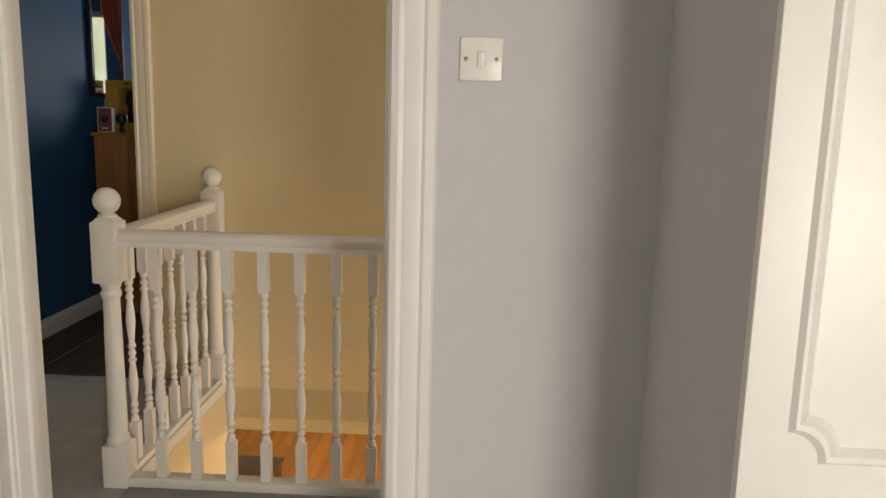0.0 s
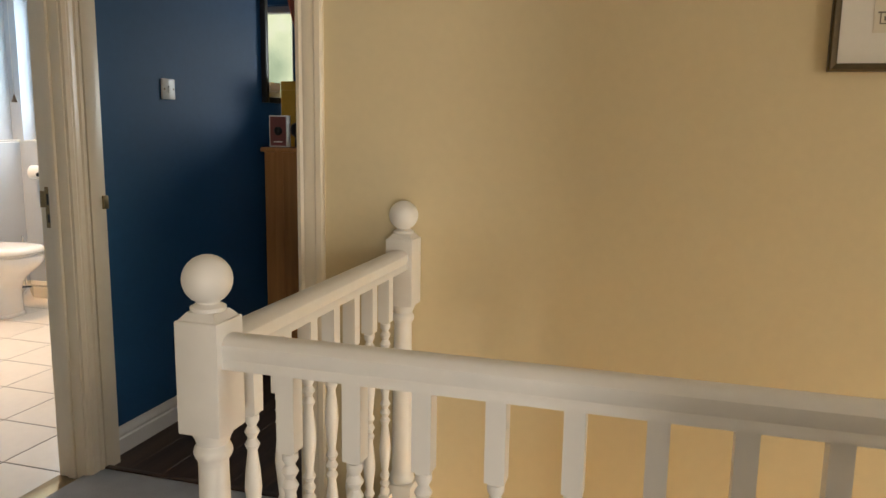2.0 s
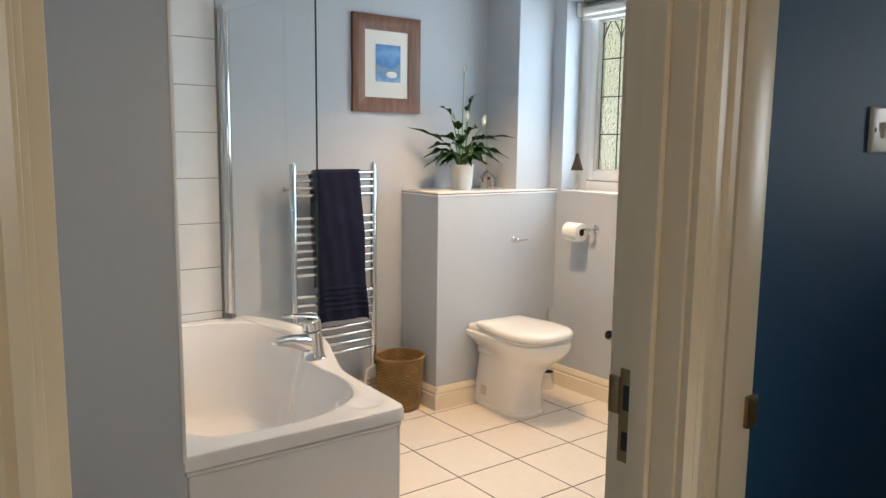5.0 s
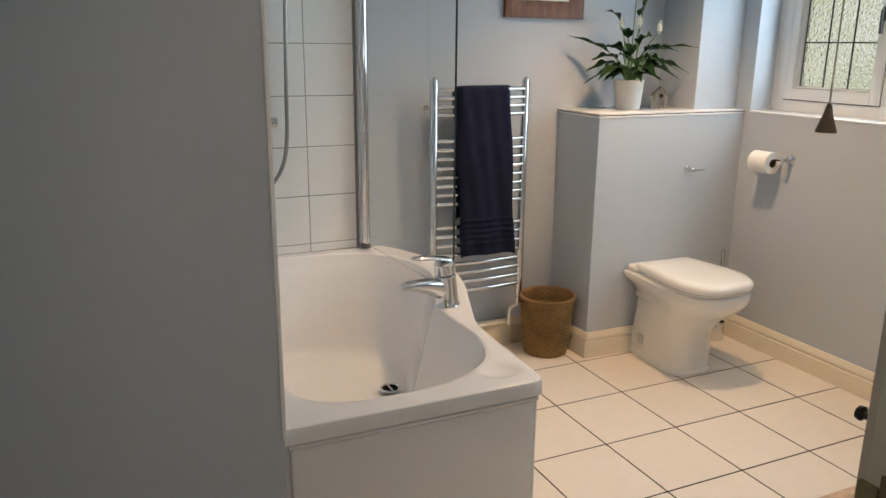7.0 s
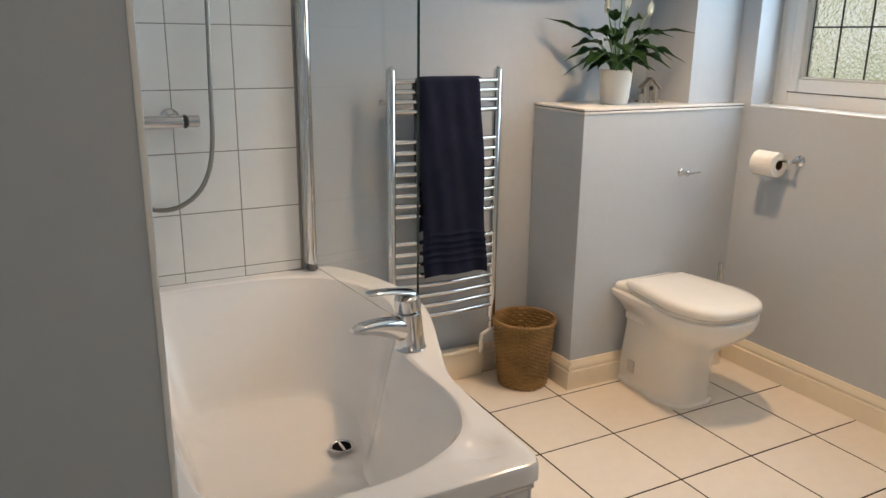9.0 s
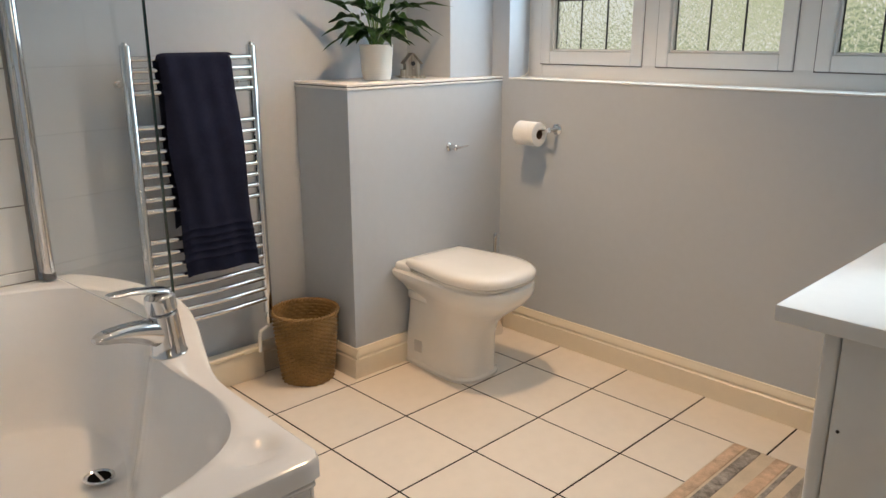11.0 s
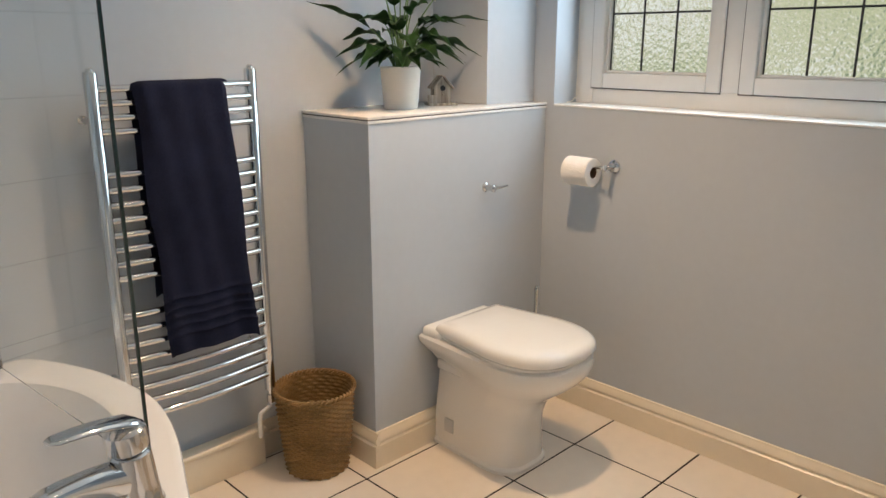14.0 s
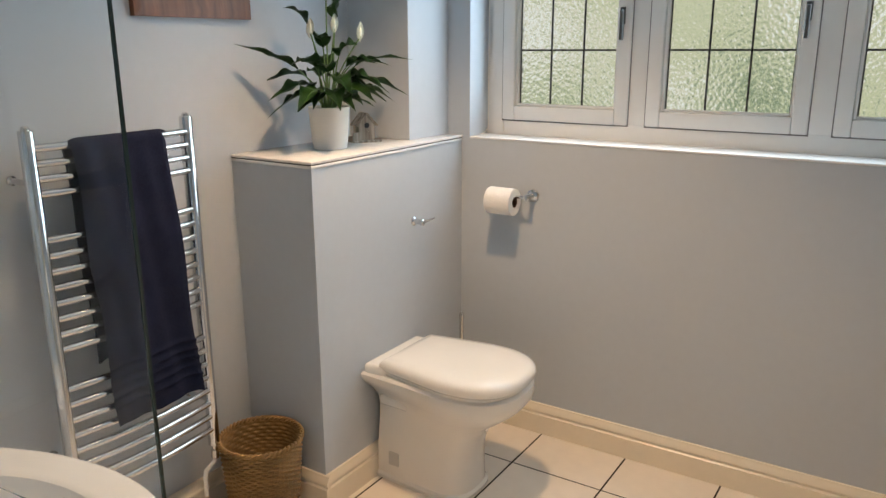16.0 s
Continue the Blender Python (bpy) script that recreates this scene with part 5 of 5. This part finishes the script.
random.seed(11)
LEAVES = [(-112, 0.30, 0.17, -0.055, 0.20, 0.024), (66, 0.32, 0.20, 0.03, 0.23, 0.020), (-150, 0.20, 0.16, 0.06, 0.17, 0.030), (-95, 0.24, 0.13, 0.08, 0.20, 0.034),
          (-70, 0.25, 0.12, 0.10, 0.17, 0.032), (-40, 0.22, 0.11, 0.09, 0.17, 0.034), (-5, 0.20, 0.12, 0.08, 0.17, 0.036), (25, 0.22, 0.13, 0.10, 0.18, 0.036),
          (48, 0.26, 0.15, 0.10, 0.20, 0.034), (80, 0.25, 0.12, 0.10, 0.19, 0.036), (100, 0.20, 0.14, 0.06, 0.17, 0.032), (140, 0.12, 0.20, 0.02, 0.16, 0.030),
          (-125, 0.12, 0.34, 0.0, 0.19, 0.030), (-60, 0.12, 0.27, 0.02, 0.17, 0.028), (70, 0.06, 0.36, -0.06, 0.20, 0.040), (10, 0.10, 0.24, 0.02, 0.16, 0.036),
          (-20, 0.16, 0.08, 0.07, 0.13, 0.030), (60, 0.15, 0.07, 0.06, 0.12, 0.028), (-85, 0.15, 0.07, 0.06, 0.12, 0.028), (-50, 0.14, 0.18, 0.03, 0.15, 0.032), (35, 0.15, 0.19, 0.03, 0.15, 0.034), (170, 0.10, 0.16, 0.03, 0.13, 0.03),
          (-105, 0.22, 0.10, 0.11, 0.18, 0.034), (-78, 0.21, 0.20, 0.04, 0.18, 0.033), (-30, 0.20, 0.16, 0.09, 0.17, 0.035), (15, 0.20, 0.17, 0.10, 0.17, 0.035),
          (55, 0.21, 0.20, 0.05, 0.18, 0.033), (72, 0.24, 0.16, 0.11, 0.19, 0.033), (90, 0.17, 0.09, 0.08, 0.15, 0.032), (-65, 0.16, 0.10, 0.08, 0.14, 0.032)]
for i, (az, reach, rise, droop, ln, w) in enumerate(LEAVES):
    a = radians(az)
    base = (0.02 * math.cos(a), 0.02 * math.sin(a), 0.126)
    stem, blade = leaf_blade(base, a, reach, rise, droop, ln, w * 1.18, i)
    lf = part("leaf", blade, M_LEAF, pot)
    part("stalk", tube(stem, [0.0028 - 0.0001 * k for k in range(9)], 6), M_STEM, lf, "green stalk")
for az, reach, top in ((20, 0.01, 0.66), (-115, 0.055, 0.385), (40, 0.03, 0.40), (66, 0.13, 0.375)):
    a = radians(az)
    pts = [(reach * (k / 8) ** 1.6 * math.cos(a), reach * (k / 8) ** 1.6 * math.sin(a), 0.126 + (top - 0.126) * k / 8) for k in range(9)]
    st_ = part("flower_stem", tube(pts, 0.0022, 6), M_STEM, pot)
    tip = Vector(pts[-1])
    bm = bmesh.new()
    rows = []
    for k in range(9):
        u = k / 8
        w = 0.0145 * math.sin(math.pi * min(1.0, u * 0.96 + 0.04)) ** 0.8 + 0.0005
        rows.append([bm.verts.new(tip + Vector((w * math.cos(b_), w * math.sin(b_) * 0.9, -0.012 + 0.062 * u + 0.006 * math.cos(b_)))) for b_ in [radians(60 + 48 * j) for j in range(6)]])
    for ra, rb in zip(rows, rows[1:]):
        for j in range(5):
            bm.faces.new((ra[j], ra[j + 1], rb[j + 1], rb[j]))
    bmesh.ops.solidify(bm, geom=list(bm.faces), thickness=0.0008)
    fl = part("spathe", bm, M_SPATHE, st_, "creamy white spathe")
    part("spadix", moved(lathe([(0, 0), (0.004, 0.002), (0.0045, 0.02), (0.003, 0.03), (0, 0.032)], 8), Matrix.Translation(tip)), M_SPATHE, st_)

bird = thing("bird_house_ornament", pose(-4.395, 6.515, SZ, 0, 0, 62), "small weathered wooden bird house ornament on the shelf", "ornament")
M_DRIFT = wood("weathered_drift_wood", (0.20, 0.15, 0.11), (0.52, 0.45, 0.37), 60, rough=0.8)
house = loft([[(-0.032, y, 0.006), (0.032, y, 0.006), (0.032, y, 0.062), (0, y, 0.100), (-0.032, y, 0.062)] for y in (-0.025, 0.025)])
part("house", house, M_DRIFT, bird)
part("base", box(-0.055, 0.055, -0.035, 0.035, 0, 0.008, 0.002), M_DRIFT, bird)
for s in (-1, 1):
    part("roof_board", moved(box(0, 0.060, -0.034, 0.034, 0, 0.005, 0.001), pose(0, 0, 0.104) @ Matrix.Diagonal((s, 1, 1, 1)) @ pose(0, 0, 0, 0, 49, 0)), M_DRIFT, bird)
# flat disc on the solid front; its black paints the hollow's shade
part("entrance", moved(lathe([(0, 0), (0.010, 0), (0.010, 0.001), (0, 0.001)], 16), pose(0, -0.0252, 0.062, 90)), M_BLACK, bird, "black disc painting the shade in the entrance hole")
part("perch", moved(lathe([(0, 0), (0.002, 0), (0.002, 0.014), (0, 0.015)], 8), pose(0, -0.024, 0.040, 90)), M_DRIFT, bird)
part("fence", box(-0.058, -0.030, -0.03, -0.026, 0.006, 0.038, 0.001), M_DRIFT, bird)

# picture over the radiator
art = picture("framed_seascape", pose(WX, 5.683, 1.636, 0, 0, 90), 0.437, 0.518, 0.080, M_FRAMEWOOD, "small blue seascape in a wide reddish wooden frame", "cream card mount", 0.02)
M_SEA = bpy.data.materials.new("blue_seascape_paint")
M_SEA.use_nodes = True
sn = M_SEA.node_tree
sc_ = sn.nodes.new("ShaderNodeTexCoord")
sx_ = sn.nodes.new("ShaderNodeSeparateXYZ")
sn.links.new(sc_.outputs["Object"], sx_.inputs["Vector"])
sno = sn.nodes.new("ShaderNodeTexNoise")
sno.inputs["Scale"].default_value, sno.inputs["Detail"].default_value = 22, 5
sn.links.new(sc_.outputs["Object"], sno.inputs["Vector"])
sm = sn.nodes.new("ShaderNodeMath")
sm.operation = "MULTIPLY_ADD"
sm.inputs[1].default_value = 0.10
sn.links.new(sno.outputs["Fac"], sm.inputs[0])
sn.links.new(sx_.outputs["Z"], sm.inputs[2])
sr = sn.nodes.new("ShaderNodeMapRange")
sr.inputs["From Min"].default_value, sr.inputs["From Max"].default_value = 0.20, 0.43
sn.links.new(sm.outputs[0], sr.inputs["Value"])
sramp = sn.nodes.new("ShaderNodeValToRGB")
se = sramp.color_ramp.elements
se[0].position, se[0].color = 0.0, (0.55, 0.62, 0.66, 1)
se[1].position, se[1].color = 1.0, (0.04, 0.16, 0.46, 1)
for p_, c_ in ((0.18, (0.10, 0.28, 0.52, 1)), (0.36, (0.22, 0.30, 0.40, 1)), (0.48, (0.05, 0.20, 0.48, 1)), (0.72, (0.16, 0.34, 0.62, 1))):
    e = se.new(p_)
    e.color = c_
sn.links.new(sr.outputs["Result"], sramp.inputs["Fac"])
sn.links.new(sramp.outputs["Color"], sn.nodes["Principled BSDF"].inputs["Base Color"])
part("painting", box(0.148, 0.308, -0.0105, -0.0085, 0.165, 0.365), M_SEA, art, "blue painted seascape")
shore = lathe([(0.030, 0.0), (0.026, 0.0010), (0.0, 0.0014)], 20)
part("white_shore", moved(shore, pose(0.250, -0.0108, 0.205, 90, 0, 0) @ Matrix.Diagonal((1.2, 0.6, 1, 1))), M_PAPER, art, "white painted shore")

# ---- vanity unit and mat ----
vanity = thing("vanity_unit", (EX0, 5.59, 0.0), "white vanity cabinet with a pale worktop", "vanity unit")
part("carcass", box(-0.560, 0.0, 0.020, 1.20, 0.09, 0.872, 0.002), M_GLOSS, vanity)
part("plinth", box(-0.520, 0.0, 0.035, 1.20, 0.0, 0.09), M_GLOSS, vanity)
for k in range(2):
    d = part("door", box(-0.592, -0.563, 0.020 + 0.59 * k, 0.606 + 0.59 * k, 0.10, 0.868, 0.006, 3), M_GLOSS, vanity)
    part("handle", tube([(-0.592, 0.50 + 0.20 * k, 0.70), (-0.615, 0.50 + 0.20 * k, 0.70), (-0.615, 0.50 + 0.20 * k, 0.60), (-0.592, 0.50 + 0.20 * k, 0.60)], 0.005, 8), M_CHROME, d, "chrome bar handle")
# tiny black disc on the panel paints the shade within a screw hole
part("screw_hole_shade", moved(lathe([(0, 0), (0.0035, 0), (0.0035, 0.001), (0, 0.001)], 10), pose(-0.545, 0.0195, 0.685, 90)), M_BLACK, vanity, "small black disc for the shade in a screw hole")
top = tagged(part("worktop", box(EX0 - 0.675, EX0, 5.588, 6.80, 0.872, 0.905, 0.003), material("pale_laminate", (0.78, 0.77, 0.74), 0.25, vary=0.02)), "pale laminate worktop with a square edge on the vanity", "worktop")

M_MAT = material("cream_cotton_mat", (0.66, 0.56, 0.43), 0.95, vary=0.12, grain=80, bump=0.8, bump_scale=350, spec=0.1)
M_MAT2 = material("terracotta_cotton_stripe", (0.62, 0.45, 0.32), 0.95, vary=0.45, grain=150, bump=0.9, bump_scale=350, spec=0.1)
M_MAT3 = material("charcoal_flecked_stripe", (0.34, 0.31, 0.28), 0.95, vary=1.0, grain=170, bump=0.9, bump_scale=350, spec=0.1)
mat_ = thing("bath_mat", pose(-2.84, 5.90, 0.0015), "striped cream, terracotta and charcoal cotton bath mat on the tiles", "bath mat")
part("mat_body", box(0, 0.52, 0, 0.71, 0, 0.011, 0.004, 3), M_MAT, mat_)
for u, w, m_ in ((0.006, 0.042, M_MAT2), (0.058, 0.042, M_MAT3), (0.150, 0.045, M_MAT2), (0.203, 0.016, M_MAT3), (0.258, 0.040, M_MAT3), (0.345, 0.045, M_MAT2), (0.41, 0.05, M_MAT3)):
    part("stripe", box(u, u + w, 0.004, 0.706, 0.0095, 0.0135, 0.0015), m_, mat_)


# ---- pieces of the floors and walls ----
def vary_pieces(mat, amount):
    """Lets alike pieces differ a little in tone."""
    nt = mat.node_tree
    bsdf = nt.nodes["Principled BSDF"]
    source = bsdf.inputs["Base Color"].links[0].from_socket
    info = nt.nodes.new("ShaderNodeObjectInfo")
    rng = nt.nodes.new("ShaderNodeMapRange")
    rng.inputs["To Min"].default_value, rng.inputs["To Max"].default_value = 1 - amount, 1 + amount
    nt.links.new(info.outputs["Random"], rng.inputs["Value"])
    sc = nt.nodes.new("ShaderNodeVectorMath")
    sc.operation = "SCALE"
    nt.links.new(source, sc.inputs[0])
    nt.links.new(rng.outputs["Result"], sc.inputs["Scale"])
    nt.links.new(sc.outputs["Vector"], bsdf.inputs["Base Color"])


vary_pieces(M_TILE, 0.025)
vary_pieces(M_WTILE, 0.02)
vary_pieces(M_DARKWOOD, 0.25)
vary_pieces(M_HALLWOOD, 0.15)


def piece(name, parent, mat, meshes, key, make, loc):
    if key not in meshes:
        ob = part(name, make(), mat, parent)
        meshes[key] = ob.data
    else:
        ob = new(name, meshes[key])
        ob.parent = parent
    ob.location = loc
    return ob


def slab_piece(w, d, h, bev):
    return box(0, w, 0, d, 0, h, bev, 1)


# floor tiles of the bathroom
meshes = {}
PX, PY, GAP = 0.3585, 0.3465, 0.0065
xs = [-3.09 + PX * k for k in range(-5, 6)]
ys = [5.935 + PY * k for k in range(-8, 4)]
for x in xs:
    for y in ys:
        a, b = max(x, WX), min(x + PX, EX1 - 0.02)
        c, d = max(y, 3.3), min(y + PY, NY)
        if b - a > 0.02 and d - c > 0.02:
            w, h = round(b - a - GAP, 4), round(d - c - GAP, 4)
            piece("tile", floor_bathroom, M_TILE, meshes, (w, h), lambda: slab_piece(w, h, 0.006, 0.0008), (a + GAP / 2, c + GAP / 2, -0.006))
# wall tiles of the shower
shower_wall = structure("wall_shower", box(WX, WX + 0.0063, 4.222, 4.948, BR - 0.02, TOP), M_WGROUT, "white square wall tiles with grey grout over the bath", "tiled wall")
meshes = {}
T = 0.2185
for j in range(-1, 4):
    for k in range(-1, 9):
        a, b = max(4.285 + T * j, 4.223), min(4.285 + T * (j + 1), 4.947)
        c, d = max(0.634 + T * k, BR), min(0.634 + T * (k + 1), TOP)
        if b - a > 0.01 and d - c > 0.01:
            w, h = round(b - a - 0.004, 4), round(d - c - 0.004, 4)
            piece("tile", shower_wall, M_WTILE, meshes, (w, h), lambda: box(0, 0.005, 0, w, 0, h, 0.001, 1), (WX + 0.0025, a + 0.002, c + 0.002))
# dark boards of the blue room, orange boards downstairs
meshes = {}
for k in range(26):
    x = -1.615 + 0.145 * k
    if x < 2.1:
        piece("board", floor_blue, M_DARKWOOD, meshes, "blue", lambda: slab_piece(0.1445, 2.88, 0.022, 0.0008), (x, 4.605, LAND - 0.034))
meshes = {}
for k in range(40):
    x = -3.0 + 0.155 * k
    piece("board", floor_hall, M_HALLWOOD, meshes, "hall", lambda: slab_piece(0.152, 8.0, 0.02, 0.002), (x, 2.5, -2.62))
